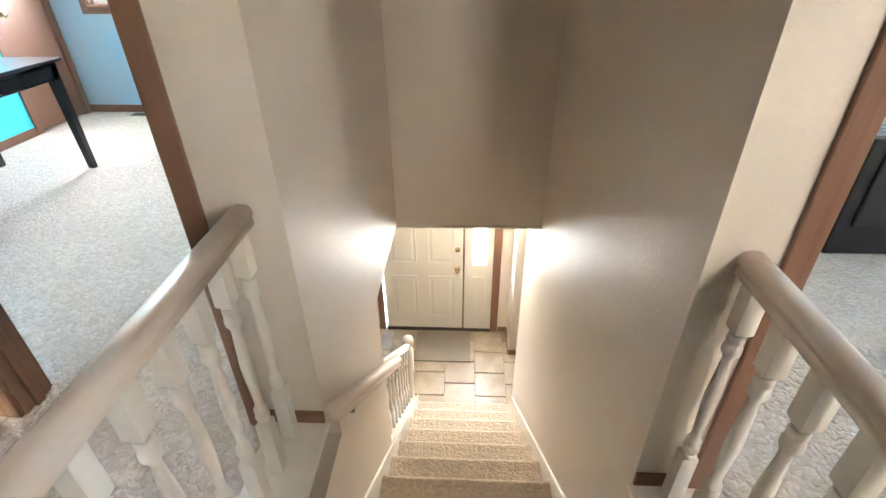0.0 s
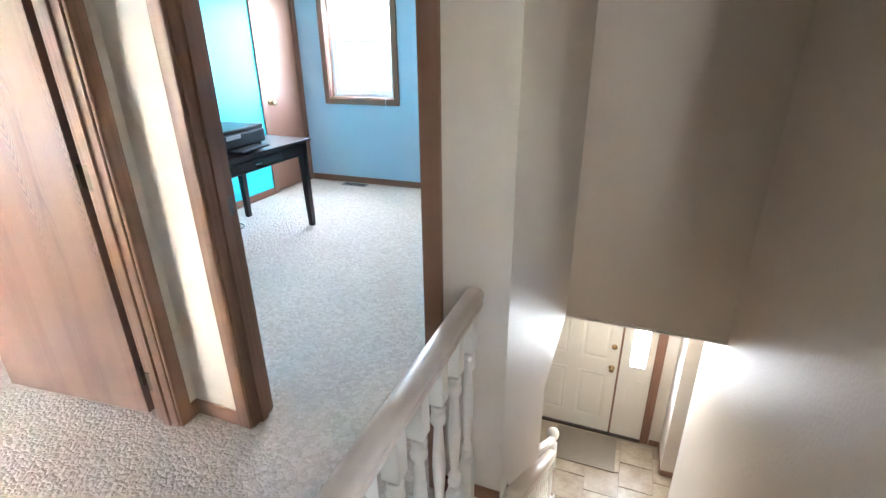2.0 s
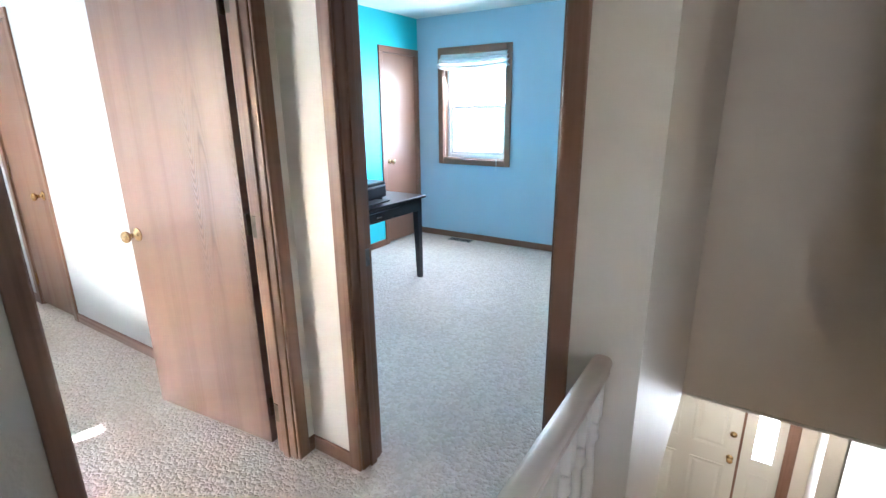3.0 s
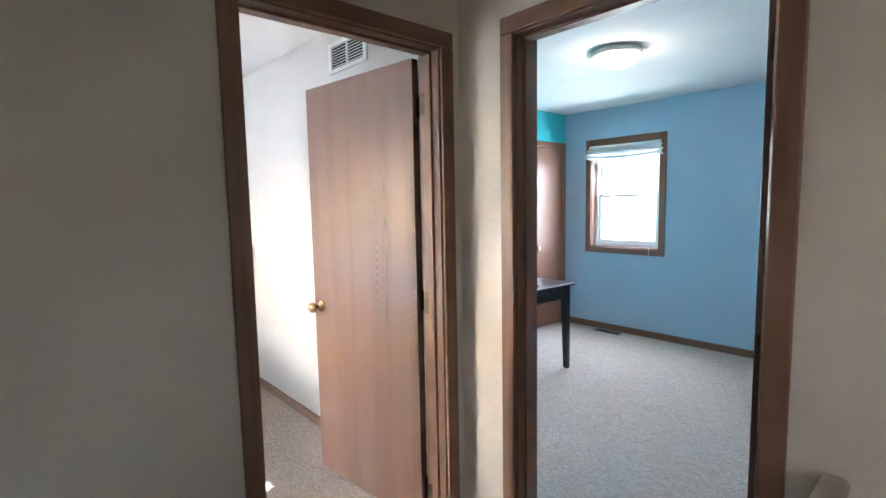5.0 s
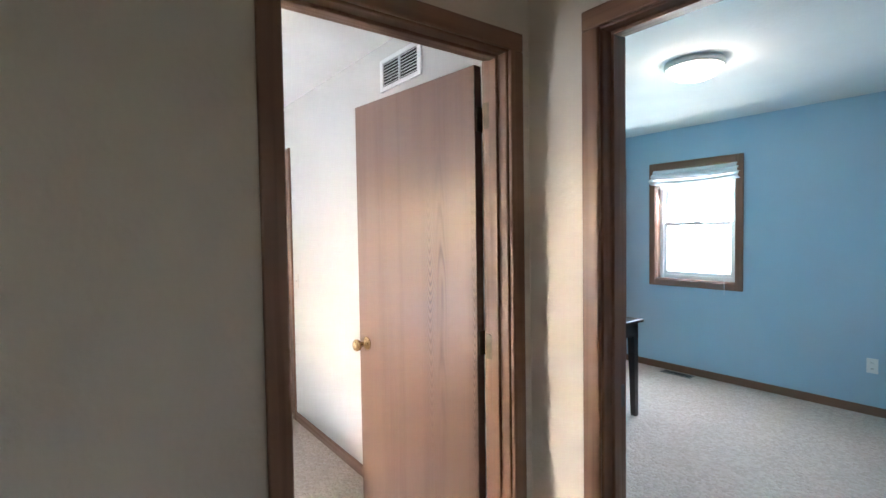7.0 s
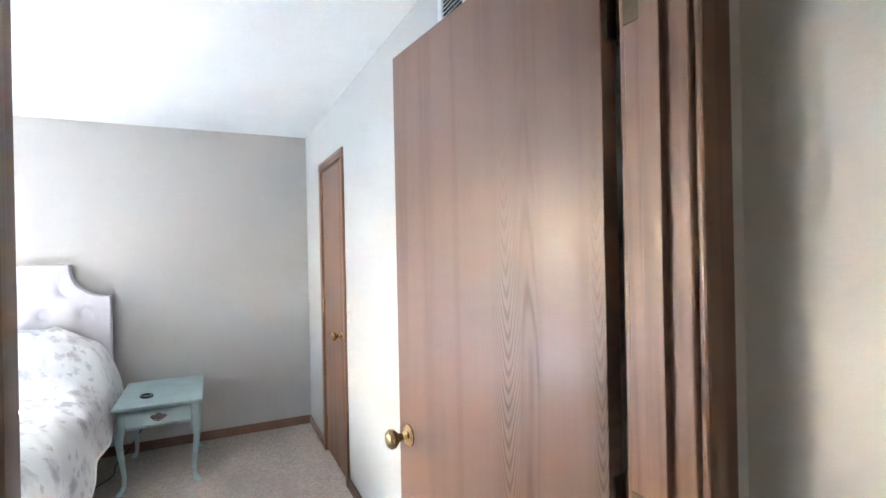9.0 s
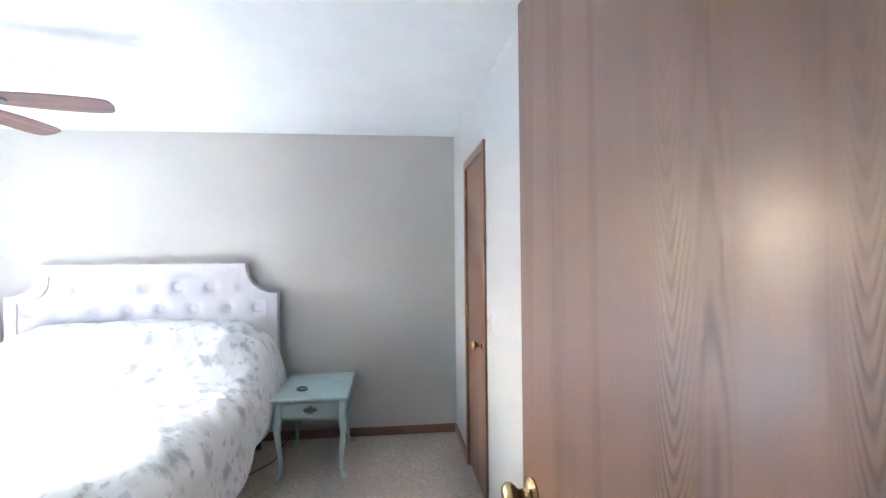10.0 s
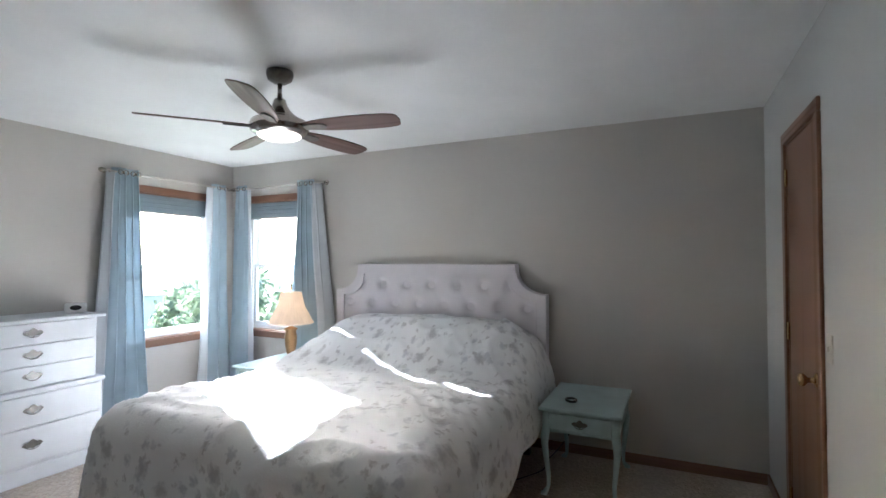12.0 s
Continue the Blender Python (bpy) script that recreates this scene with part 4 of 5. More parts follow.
# ---------------- windows ----------------
def window(name, axis, a0, a1, z0, z1, face, out, label, casing=0.06):
    """A single-hung vinyl window in a wall whose room face is at `face`; out: +1 or -1, the way outdoors along the other axis."""
    e = thing(name, (0, 0, 0), label, "window", kind="structure")

    def box(nm, p, q, d0, d1, lo_z, hi_z, mat, bevel=0.003, lab=""):
        c, d = sorted((face + out * d0, face + out * d1))
        lo, hi = ((p, c, lo_z), (q, d, hi_z)) if axis == "x" else ((c, p, lo_z), (d, q, hi_z))
        return part(nm, solid(lo, hi, bevel), mat, e, lab)
    hm = M_TRIMX if axis == "x" else M_TRIMY
    box("casing", a0 - casing, a0 + 0.004, -0.016, 0.0, z0 - casing, z1 + casing, M_TRIM, 0.004, "oak casing")
    box("casing", a1 - 0.004, a1 + casing, -0.016, 0.0, z0 - casing, z1 + casing, M_TRIM, 0.004, "oak casing")
    box("casing", a0 + 0.004, a1 - 0.004, -0.016, 0.0, z1 - 0.004, z1 + casing, hm, 0.004, "oak casing")
    box("casing", a0 + 0.004, a1 - 0.004, -0.016, 0.0, z0 - casing, z0 + 0.004, hm, 0.004, "oak casing")
    box("jamb_liner", a0, a0 + 0.012, 0.0, 0.09, z0, z1, M_TRIM, 0.002)
    box("jamb_liner", a1 - 0.012, a1, 0.0, 0.09, z0, z1, M_TRIM, 0.002)
    box("window_sill", a0, a1, 0.0, 0.09, z0, z0 + 0.014, hm, 0.002)
    box("head_liner", a0, a1, 0.0, 0.09, z1 - 0.012, z1, hm, 0.002)
    b0, b1, y0, y1 = a0 + 0.012, a1 - 0.012, z0 + 0.014, z1 - 0.012
    f = 0.038
    for p, q, u, v in ((b0, b0 + f, y0, y1), (b1 - f, b1, y0, y1), (b0 + f, b1 - f, y0, y0 + f), (b0 + f, b1 - f, y1 - f, y1)):
        box("window_frame", p, q, 0.07, 0.15, u, v, M_VINYL, 0.003, "white vinyl frame")
    zm = (y0 + y1) / 2
    s = 0.032
    for d, u, v in ((0.082, y0 + f, zm + 0.018), (0.115, zm - 0.018, y1 - f)):
        c0, c1 = b0 + f, b1 - f
        for p, q, r, t in ((c0, c0 + s, u, v), (c1 - s, c1, u, v), (c0 + s, c1 - s, u, u + s), (c0 + s, c1 - s, v - s, v)):
            box("sash", p, q, d, d + 0.028, r, t, M_VINYL, 0.003, "white vinyl sash")
        g = box("pane", c0 + s, c1 - s, d + 0.011, d + 0.016, u + s, v - s, M_GLASS, 0.0)
        g.visible_shadow = False
    box("sash_lock", (b0 + b1) / 2 - 0.03, (b0 + b1) / 2 + 0.03, 0.074, 0.084, zm + 0.018, zm + 0.03, M_VINYL, 0.003)
    return e


window("window_1", "x", -6.93, -5.95, 0.72, 2.05, YS, -1, "single-hung white window with oak casing above the lawn")
window("window_2", "y", -2.79, -1.92, 0.72, 2.05, XW, -1, "single-hung white window with oak casing beside the bed")
window("window_3", "x", -4.882, -4.102, 0.925, 2.056, YBN, 1, "single-hung white window with oak casing in the blue room")
# The next two windows are invented, unseen, and only hold the fill lamps.
window("window_5", "x", 1.67, 2.21, 1.18, 1.72, -1.03, -1, "small white window added out of view behind the landing")
window("window_6", "x", -0.65, -0.11, 1.30, 1.84, -1.03, -1, "small white window added out of view behind the landing")
window("window_4", "y", 2.4, 3.6, 0.8, 2.0, 2.9, 1, "single-hung white window of the east bedroom")


def cellular_blind(name, axis, a0, a1, z, face, out, label, drop=0.12):
    e = thing(name, (0, 0, 0), label, "blind")
    d0, d1 = sorted((face + out * 0.015, face + out * 0.055))

    def box(nm, lo_z, hi_z, mat):
        lo, hi = ((a0, d0, lo_z), (a1, d1, hi_z)) if axis == "x" else ((d0, a0, lo_z), (d1, a1, hi_z))
        part(nm, solid(lo, hi, 0.004), mat, e)
    box("head_rail", z - 0.035, z, M_CELL)
    n = 3
    for k in range(n):
        box("pleat", z - 0.035 - (k + 1) * (drop - 0.05) / n, z - 0.035 - k * (drop - 0.05) / n, M_CELL)
    box("bottom_rail", z - drop, z - drop + 0.015, M_GREYPL)


cellular_blind("blind", "x", -6.915, -5.965, 2.036, YS, -1, "raised grey cellular blind at the top of the window", 0.165)
cellular_blind("blind", "y", -2.775, -1.935, 2.036, XW, -1, "raised grey cellular blind at the top of the window", 0.165)

# roman shade of the blue room, folded up
rs = thing("roman_shade", (-4.492, YBN, 2.041), "white fabric roman shade folded up at the top of the window", "blind")
for k, (z0, z1, d) in enumerate(((-0.05, 0.0, 0.03), (-0.10, -0.035, 0.05), (-0.145, -0.08, 0.065))):
    def fold(u, v, z0=z0, z1=z1, d=d, k=k):
        sag = 0.012 * math.sin(math.pi * u) * (k + 1) * 0.6
        return Vector((-0.40 - 0.012 * k + u * (0.80 + 0.024 * k), -0.004 - d * math.sin(math.pi * min(1.0, v * 0.9 + 0.1)), z1 + (z0 - z1) * v - sag))
    part("fold", sheet(24, 8, fold, 0.004), M_BLIND, rs)
part("pull_cord", lathe([(0.0022, -1.22), (0.0022, -0.1)], 6, None, (0.30, -0.03, 0)), M_BLIND, rs)


# ---------------- doors ----------------
def door_leaf(name, at, turn, width, label, knob_sides=(1,), knob_mat=None, hinges=True, knob_x=None, veneer=None):
    e = thing(name, at, label, "door", turn=turn)
    part("leaf", solid((0.003, -0.035, 0.0), (width, 0.0, 2.022), 0.002), veneer or M_DOOR, e)
    kx = knob_x or width - 0.062
    for s in knob_sides:
        rot = Matrix.Rotation(radians(-90 * s), 3, 'X')
        part("knob", lathe(KNOB, 20, None, (kx, 0.0 if s > 0 else -0.035, 0.905), rot), knob_mat or M_BRASS, e, "brass door knob", True)
    part("latch_plate", solid((width - 0.0005, -0.029, 0.87), (width + 0.0015, -0.006, 0.94), 0.0005), M_BRASS, e)
    if hinges:
        for z in (0.18, 1.02, 1.83):
            part("hinge", lathe([(0.006, -0.048), (0.007, -0.045), (0.007, 0.045), (0.006, 0.048), (0.003, 0.056)], 10, None, (-0.004, -0.040, z)), M_HINGE, e, "tarnished brass butt hinge", True)
            part("hinge_leaf", solid((-0.002, -0.036, z - 0.044), (0.003, -0.008, z + 0.044), 0.0005), M_HINGE, e)
    return e


door_leaf("bedroom_door", (-3.488, 1.667, 0.025), 185.85, 0.785, "flat oak veneer door standing wide open with brass knob", (1, -1))
door_leaf("blue_room_door", (-2.306, YBI + 0.012, 0.025), 91.5, 0.745, "flat oak veneer door standing open against the blue room wall", (1,))
cd = door_leaf("closet_door", (-6.482, YN + 0.016, 0.02), 0.0, 0.574, "narrow flat oak closet door, shut, with brass knob", (-1,), hinges=False, veneer=M_PLAINDOOR)
for z in (0.2, 1.05, 1.85):
    part("hinge", lathe([(0.006, -0.045), (0.007, -0.04), (0.007, 0.04), (0.006, 0.045)], 10, None, (0.002, -0.043, z)), M_BRASS, cd, "", True)
cd.matrix_basis = pose(-6.482, YN + 0.036, 0.02)
bc = door_leaf("blue_room_closet_door", (XBW - 0.004, 5.242, 0.02), -90.0, 0.553, "flat oak closet door, shut, with brass knob", (1,), hinges=False, veneer=M_PLAINDOOR)
sp = thing("strike_plate", (-3.035, YB + 0.09, 0.93), "dark pewter strike plate let into the oak door jamb", "strike plate")
part("plate", solid((0.0, -0.016, -0.035), (0.0025, 0.016, 0.035), 0.0005), M_PEWTER, sp)
part("lip", solid((0.0, -0.045, -0.02), (0.006, -0.016, 0.02), 0.001), M_PEWTER, sp)

# ---------------- blue room ----------------
DX, DY0, DY1, DZ = -4.215, 2.755, 3.98, 0.755
desk = thing("desk", (DX, DY1, 0), "espresso writing desk with one drawer and tapered legs", "desk")
part("desktop", solid((-0.80, -(DY1 - DY0), DZ - 0.022), (0.0, 0.0, DZ), 0.004), M_ESP, desk)
bm = bmesh.new()
for lo, hi in (((-0.77, -1.18, DZ - 0.13), (-0.745, -0.03, DZ - 0.022)), ((-0.77, -0.055, DZ - 0.13), (-0.03, -0.035, DZ - 0.022)), ((-0.77, -1.19, DZ - 0.13), (-0.03, -1.17, DZ - 0.022)), ((-0.055, -1.18, DZ - 0.05), (-0.03, -0.03, DZ - 0.022)), ((-0.055, -1.18, DZ - 0.14), (-0.03, -0.92, DZ - 0.022)), ((-0.055, -0.33, DZ - 0.13), (-0.03, -0.03, DZ - 0.022)), ((-0.055, -1.18, DZ - 0.13), (-0.03, -0.03, DZ - 0.118))):
    solid(lo, hi, 0.002, 1, bm)
part("apron", bm, M_ESP, desk)
drw = part("drawer", solid((-0.05, -0.915, DZ - 0.115), (-0.026, -0.335, DZ - 0.052), 0.002), M_ESP, desk)
part("drawer_pull", solid((-0.026, -0.655, DZ - 0.092), (-0.010, -0.595, DZ - 0.076), 0.006), M_NICKEL, drw, "oval nickel pull")
for lx in (-0.03, -0.77):
    for ly in (-0.03, -1.195):
        bm = bmesh.new()
        d = 1 if lx < -0.4 else -1
        e2 = 1 if ly < -0.6 else -1
        rr = [[bm.verts.new((lx + d * px, ly + e2 * py, z)) for px, py in ((0, 0), (w, 0), (w, w), (0, w))] for z, w in ((0.0, 0.036), (0.012, 0.040), (DZ - 0.14, 0.056), (DZ - 0.023, 0.056))]
        for a, b in zip(rr, rr[1:]):
            for k in range(4):
                bm.faces.new((a[k], a[(k + 1) % 4], b[(k + 1) % 4], b[k]))
        bm.faces.new(rr[0])
        bm.faces.new(rr[-1])
        bmesh.ops.recalc_face_normals(bm, faces=bm.faces)
        part("leg", bm, M_ESP, desk)

pr = thing("printer", (-4.50, 3.36, DZ), "black inkjet printer with its paper tray pulled out", "printer", turn=4)
part("body", solid((-0.19, -0.25, 0.035), (0.17, 0.23, 0.135), 0.015, 3), M_BLACK, pr)
part("lid", solid((-0.185, -0.245, 0.137), (0.165, 0.225, 0.165), 0.008, 3), M_BLACK, pr)
part("base", solid((-0.18, -0.22, 0.0), (0.15, 0.20, 0.034), 0.006), M_BLACK, pr)
part("output_tray", solid((0.10, -0.17, 0.018), (0.27, 0.13, 0.030), 0.004), M_BLACK, pr)
part("control_panel", solid((0.168, -0.2, 0.10), (0.176, -0.05, 0.13), 0.002), M_GREYPL, pr)
part("paper_support", prism([(-0.20, 0.12), (-0.185, 0.12), (-0.25, 0.30), (-0.265, 0.30)], "y", -0.15, 0.12), M_BLACK, pr)
pp = thing("paper_stack", (-4.72, 3.34, DZ + 0.158), "sheets of white paper standing in the printer feeder", "paper", turn=4)
part("sheets", prism([(0.0, 0.012), (0.006, 0.012), (-0.055, 0.235), (-0.062, 0.235)], "y", -0.105, 0.105), M_PAPER, pp)


cable("power_cable", [(-5.0, 3.30, 0.72), (-5.06, 3.45, 0.45), (-5.05, 3.58, 0.12), (-4.95, 3.62, 0.008), (-4.80, 3.50, 0.008), (-4.75, 3.68, 0.008), (-4.92, 3.78, 0.008), (-5.12, 3.55, 0.02), (-5.19, 3.35, 0.30)], 0.004, M_BLACK, "thin black cable coiled on the carpet under the desk")
cable("printer_cable", [(-4.72, 3.52, DZ + 0.06), (-4.85, 3.60, DZ + 0.10), (-4.98, 3.52, DZ + 0.16), (-5.03, 3.42, DZ + 0.05), (-5.05, 3.38, DZ - 0.2)], 0.003, M_BLACK, "thin black cable behind the printer")

cl = thing("ceiling_light", (-3.60, 3.49, CEIL), "round frosted glass flush light with a nickel rim, lit", "ceiling light")
part("rim", lathe([(0.16, 0.0), (0.165, -0.015), (0.165, -0.035), (0.150, -0.042), (0.148, -0.02)], 32), M_SATIN, cl, "brushed nickel rim", True)
part("glass_bowl", lathe([(0.148, -0.036), (0.140, -0.060), (0.115, -0.085), (0.07, -0.102), (0.02, -0.108), (0.001, -0.109)], 32), M_SHADEGLASS, cl, "lit frosted glass bowl", True).visible_shadow = False
fv = thing("floor_register", (-4.60, 5.22, 0.0), "brown slotted metal floor register in the carpet", "floor vent")
part("frame", solid((-0.15, -0.05, 0.0), (0.15, 0.05, 0.006), 0.002), M_PEWTER, fv)
# Slots are black strips on the frame, painted as shaded gaps.
for k in range(14):
    part("slot", solid((-0.132 + k * 0.0195, -0.036, 0.0055), (-0.121 + k * 0.0195, 0.036, 0.0068)), M_HOLESHADE, fv)
ol = thing("wall_outlet", (-3.14, YBN, 0.38), "white duplex outlet plate on the blue wall", "outlet")
part("plate", solid((-0.035, -0.006, -0.057), (0.035, 0.0, 0.057), 0.003), M_VINYL, ol)
for z in (-0.022, 0.022):
    part("socket", solid((-0.017, -0.009, z - 0.015), (0.017, -0.005, z + 0.015), 0.003), M_VINYL, ol)
    # Black slivers stand for the shade in the socket slots.
    for sx in (-0.006, 0.006):
        part("slot", solid((sx - 0.0012, -0.0096, z - 0.004), (sx + 0.0012, -0.0088, z + 0.007)), M_HOLESHADE, ol)

# ---------------- bedroom ----------------
# light switch
sw = thing("light_switch", (-5.765, YN, 1.093), "ivory light switch plate on the wall by the closet", "light switch")
part("plate", solid((-0.035, -0.006, -0.057), (0.035, 0.0, 0.057), 0.003), M_PLATE, sw)
part("toggle", solid((-0.005, -0.014, -0.010), (0.005, -0.005, 0.010), 0.002), M_PLATE, sw)

# return-air grille
rg = thing("return_air_grille", (-4.235, YN, 2.272), "white metal louvred return-air grille high on the wall", "wall vent")
# Black sheet behind the slats, painted as the unlit duct.
part("backing", solid((-0.165, -0.004, -0.062), (0.165, 0.0, 0.062)), M_HOLESHADE, rg)
for lo, hi in (((-0.19, -0.012, -0.082), (-0.16, 0.0, 0.082)), ((0.16, -0.012, -0.082), (0.19, 0.0, 0.082)), ((-0.16, -0.012, 0.06), (0.16, 0.0, 0.082)), ((-0.16, -0.012, -0.082), (0.16, 0.0, -0.06)), ((-0.006, -0.012, -0.06), (0.006, 0.0, 0.06))):
    part("frame", solid(lo, hi, 0.002), M_VENTW, rg)
for sx in (-0.083, 0.083):
    for k in range(8):
        z = -0.054 + k * 0.0150
        part("slat", prism([(-0.0105, z), (-0.0095, z - 0.0012), (-0.003, z + 0.0050), (-0.004, z + 0.0062)], "x", sx - 0.077, sx + 0.077), M_VENTW, rg)

# bed
BC_Y, HB0, HB1 = -0.545, -1.513, 0.422
bed = thing("bed", (XW + 0.02, BC_Y, 0), "king bed with a pale tufted upholstered headboard", "bed")
hbx = 0.093


def hb_outline(inset):
    half, top, sh, sd = (HB1 - HB0) / 2 - inset, 1.41 - inset, 1.18 - inset * 0.55, 0.235 - inset * 0.25
    pts = [(-half, 0.30 + inset * 0.2), (half, 0.30 + inset * 0.2), (half, sh)]
    # concave shoulder: sweep bulging towards the panel
    conc = []
    for k in range(9):
        a = math.radians(90 * k / 8)
        conc.append((half - 0.02 - (sd - 0.02) * math.sin(a), top - 0.03 - (top - 0.03 - sh) * math.cos(a)))
    return pts + conc + [(half - sd, top)] + [(-y, z) for y, z in reversed(conc + [(half - sd, top)])] + [(-half, sh)]


hb = part("headboard", prism(hb_outline(0.0), "x", 0.0, hbx - 0.022, 0.006), M_HEADB, bed, "pale mauve linen tufted headboard")


def ring_part(name, o1, o2, x0, x1, mat, parent):
    bm = bmesh.new()
    n = len(o1)
    r = [[bm.verts.new((x, *p)) for p in o] for x, o in ((x0, o1), (x1, o1), (x1, o2), (x0, o2))]
    for a, b in ((0, 1), (1, 2), (2, 3), (3, 0)):
        for k in range(n):
            bm.faces.new((r[a][k], r[a][(k + 1) % n], r[b][(k + 1) % n], r[b][k]))
    bmesh.ops.recalc_face_normals(bm, faces=bm.faces)
    return part(name, bm, mat, parent)


ring_part("border", hb_outline(0.004), hb_outline(0.078), hbx - 0.024, hbx, M_HEADB, hb)
ring_part("piping", hb_outline(0.075), hb_outline(0.088), hbx - 0.024, hbx + 0.004, M_HEADB, hb)


def tuft(y, z):
    """Depth of the buttoned panel: pillows between a staggered row of buttons."""
    py, pz = 0.235, 0.165
    row = (z - 1.235) / pz
    best = 9.0
    for r in (math.floor(row), math.floor(row) + 1):
        off = 0.5 * (int(r) % 2)
        c = round(y / py - off) + off
        for cc in (c - 1, c, c + 1):
            d = math.hypot(y - cc * py, (z - (1.235 + r * pz)) * 1.15)
            best = min(best, d)
    u = (y / py + row * 0.5)
    v = (y / py - row * 0.5)
    crease = min(abs(u - round(u)), abs(v - round(v)))
    return -0.034 * math.exp(-(best / 0.044) ** 2) - 0.0022 * math.exp(-(crease / 0.07) ** 2) + 0.022


def inside(poly, y, z):
    c = False
    for (y0_, z0_), (y1_, z1_) in zip(poly, poly[1:] + poly[:1]):
        if (z0_ > z) != (z1_ > z) and y < (y1_ - y0_) * (z - z0_) / (z1_ - z0_) + y0_:
            c = not c
    return c


poly = hb_outline(0.082)
bm = bmesh.new()
ny, nz = 150, 78
grid = {}
for i in range(ny + 1):
    for j in range(nz + 1):
        y, z = -0.90 + 1.80 * i / ny, 0.42 + 0.92 * j / nz
        if inside(poly, y, z):
            grid[i, j] = bm.verts.new((hbx - 0.024 + tuft(y, z), y, z))
for (i, j) in list(grid):
    q = [(i, j), (i + 1, j), (i + 1, j + 1), (i, j + 1)]
    if all(k in grid for k in q):
        bm.faces.new([grid[k] for k in q]).smooth = True
bmesh.ops.recalc_face_normals(bm, faces=bm.faces)
part("tufted_panel", bm, M_HEADB, hb)
for r in range(-3, 1):
    z = 1.235 + r * 0.165
    for c in range(-4, 5):
        y = (c + 0.5 * (r % 2)) * 0.235
        if inside(hb_outline(0.12), y, z) and z > 0.75:
            part("button", lathe([(0.013, 0.0), (0.012, 0.004), (0.006, 0.007), (0.001, 0.008)], 10, None, (hbx - 0.043, y, z), Matrix.Rotation(radians(90), 3, 'Y')), M_HEADB, hb, "", True)
part("side_rail", solid((0.09, 0.84, 0.20), (2.05, 0.87, 0.36), 0.006), M_DARKBED, bed)
part("side_rail", solid((0.09, -0.87, 0.20), (2.05, -0.84, 0.36), 0.006), M_DARKBED, bed)
part("foot_rail", solid((2.02, -0.84, 0.20), (2.05, 0.84, 0.36), 0.006), M_DARKBED, bed)
for lx in (0.15, 1.1, 1.98):
    for ly in (-0.83, 0.83):
        part("leg", solid((lx - 0.025, ly - 0.025, 0.0), (lx + 0.025, ly + 0.025, 0.22), 0.004), M_DARKBED, bed)
part("mattress", solid((0.10, -0.86, 0.32), (2.05, 0.86, 0.58), 0.05, 3), M_PAPER, bed)

duvet = thing("duvet", (XW + 0.02, BC_Y, 0), "white floral duvet spread rumpled over the bed and pillows", "duvet")
R = 0.16
CX0, CX1, CY = 0.10, 2.03, 0.87


def duvet_at(u, v):
    """u along the bed from headboard to foot, v across; both in metres of cloth."""
    px, py = min(u, CX1), max(-CY, min(CY, v))
    ox, oy = u - px, v - py
    d = math.hypot(ox, oy)
    nx, ny_ = (ox / d, oy / d) if d > 1e-6 else (0, 0)
    arc = R * math.pi / 2
    if d < arc:
        out, dz = R * math.sin(d / R), -R * (1 - math.cos(d / R))
    else:
        out, dz = R + 0.12 * (d - arc), -R - (d - arc) * 0.97
    t = max(0.0, min(1.0, (0.86 - px) / 0.62))
    pillow = 0.315 * t * t * (3 - 2 * t) * (0.975 + 0.025 * math.cos(py * 3.0 + 0.6)) * (1.0 - max(0.0, min(1.0, (abs(v) - 0.66) / 0.42)) ** 1.5)
    w = noise.noise(Vector((u * 1.5, v * 1.5, 0.3))) * 0.030 + noise.noise(Vector((u * 3.6 + 4, v * 3.2, 1.3))) * 0.020
    ridge = 1.0 - abs(noise.noise(Vector((u * 4.2 + v * 1.6, v * 2.2 - u, 5.2)))) * 2.0
    w += 0.016 * max(0.0, ridge) ** 3 + noise.noise(Vector((u * 9, v * 7, 2.1))) * 0.006
    w += 0.013 * max(0.0, min(1.0, (v - 0.1) / 0.5)) * max(0.0, 1.0 - 2.2 * abs(noise.noise(Vector((u * 6.5 - v * 7.0, u * 2.2 + v * 2.0, 8.4))))) ** 2
    hang = max(0.0, d - arc * 0.6)
    s = (u * abs(ny_) + v * abs(nx)) if d > 1e-6 else 0
    fold = 0.016 * math.sin(s * 11 + 2.0 * noise.noise(Vector((s * 2.0, 3.0, 0)))) * min(1.0, hang / 0.25)
    out += fold
    x = px + nx * out
    y = py + ny_ * out
    z = 0.665 + pillow + w * (1.0 if d < arc else 0.4) + dz
    return Vector((x, y, max(z, 0.13)))


UMAX = CX1 + 0.66


def overhang(a):
    """Half width of cloth across the bed: short by the headboard, long at the foot."""
    return CY + 0.30 + 0.28 * min(1.0, 1.3 * a)


nu, nv = 150, 150
bm = sheet(nu, nv, lambda a, b: duvet_at(CX0 + a * (UMAX - CX0), (2 * b - 1) * overhang(a)), 0.0, lambda a, b: (a * 2.6, b * 2.7))
part("cover", bm, M_QUILT, duvet)


def hem_strip(name, fn, n):
    """A rolled seam along one edge of the duvet."""
    hb_ = bmesh.new()
    rings = []
    for k in range(n + 1):
        c = fn(k / n)
        rings.append([hb_.verts.new(c + Vector((0.007 * math.cos(a), 0.007 * math.cos(a + 1.0), 0.007 * math.sin(a)))) for a in (0, 1.57, 3.14, 4.71)])
    for p, q in zip(rings, rings[1:]):
        for k in range(4):
            hb_.faces.new((p[k], p[(k + 1) % 4], q[(k + 1) % 4], q[k])).smooth = True
    part(name, hb_, M_QUILT, duvet)


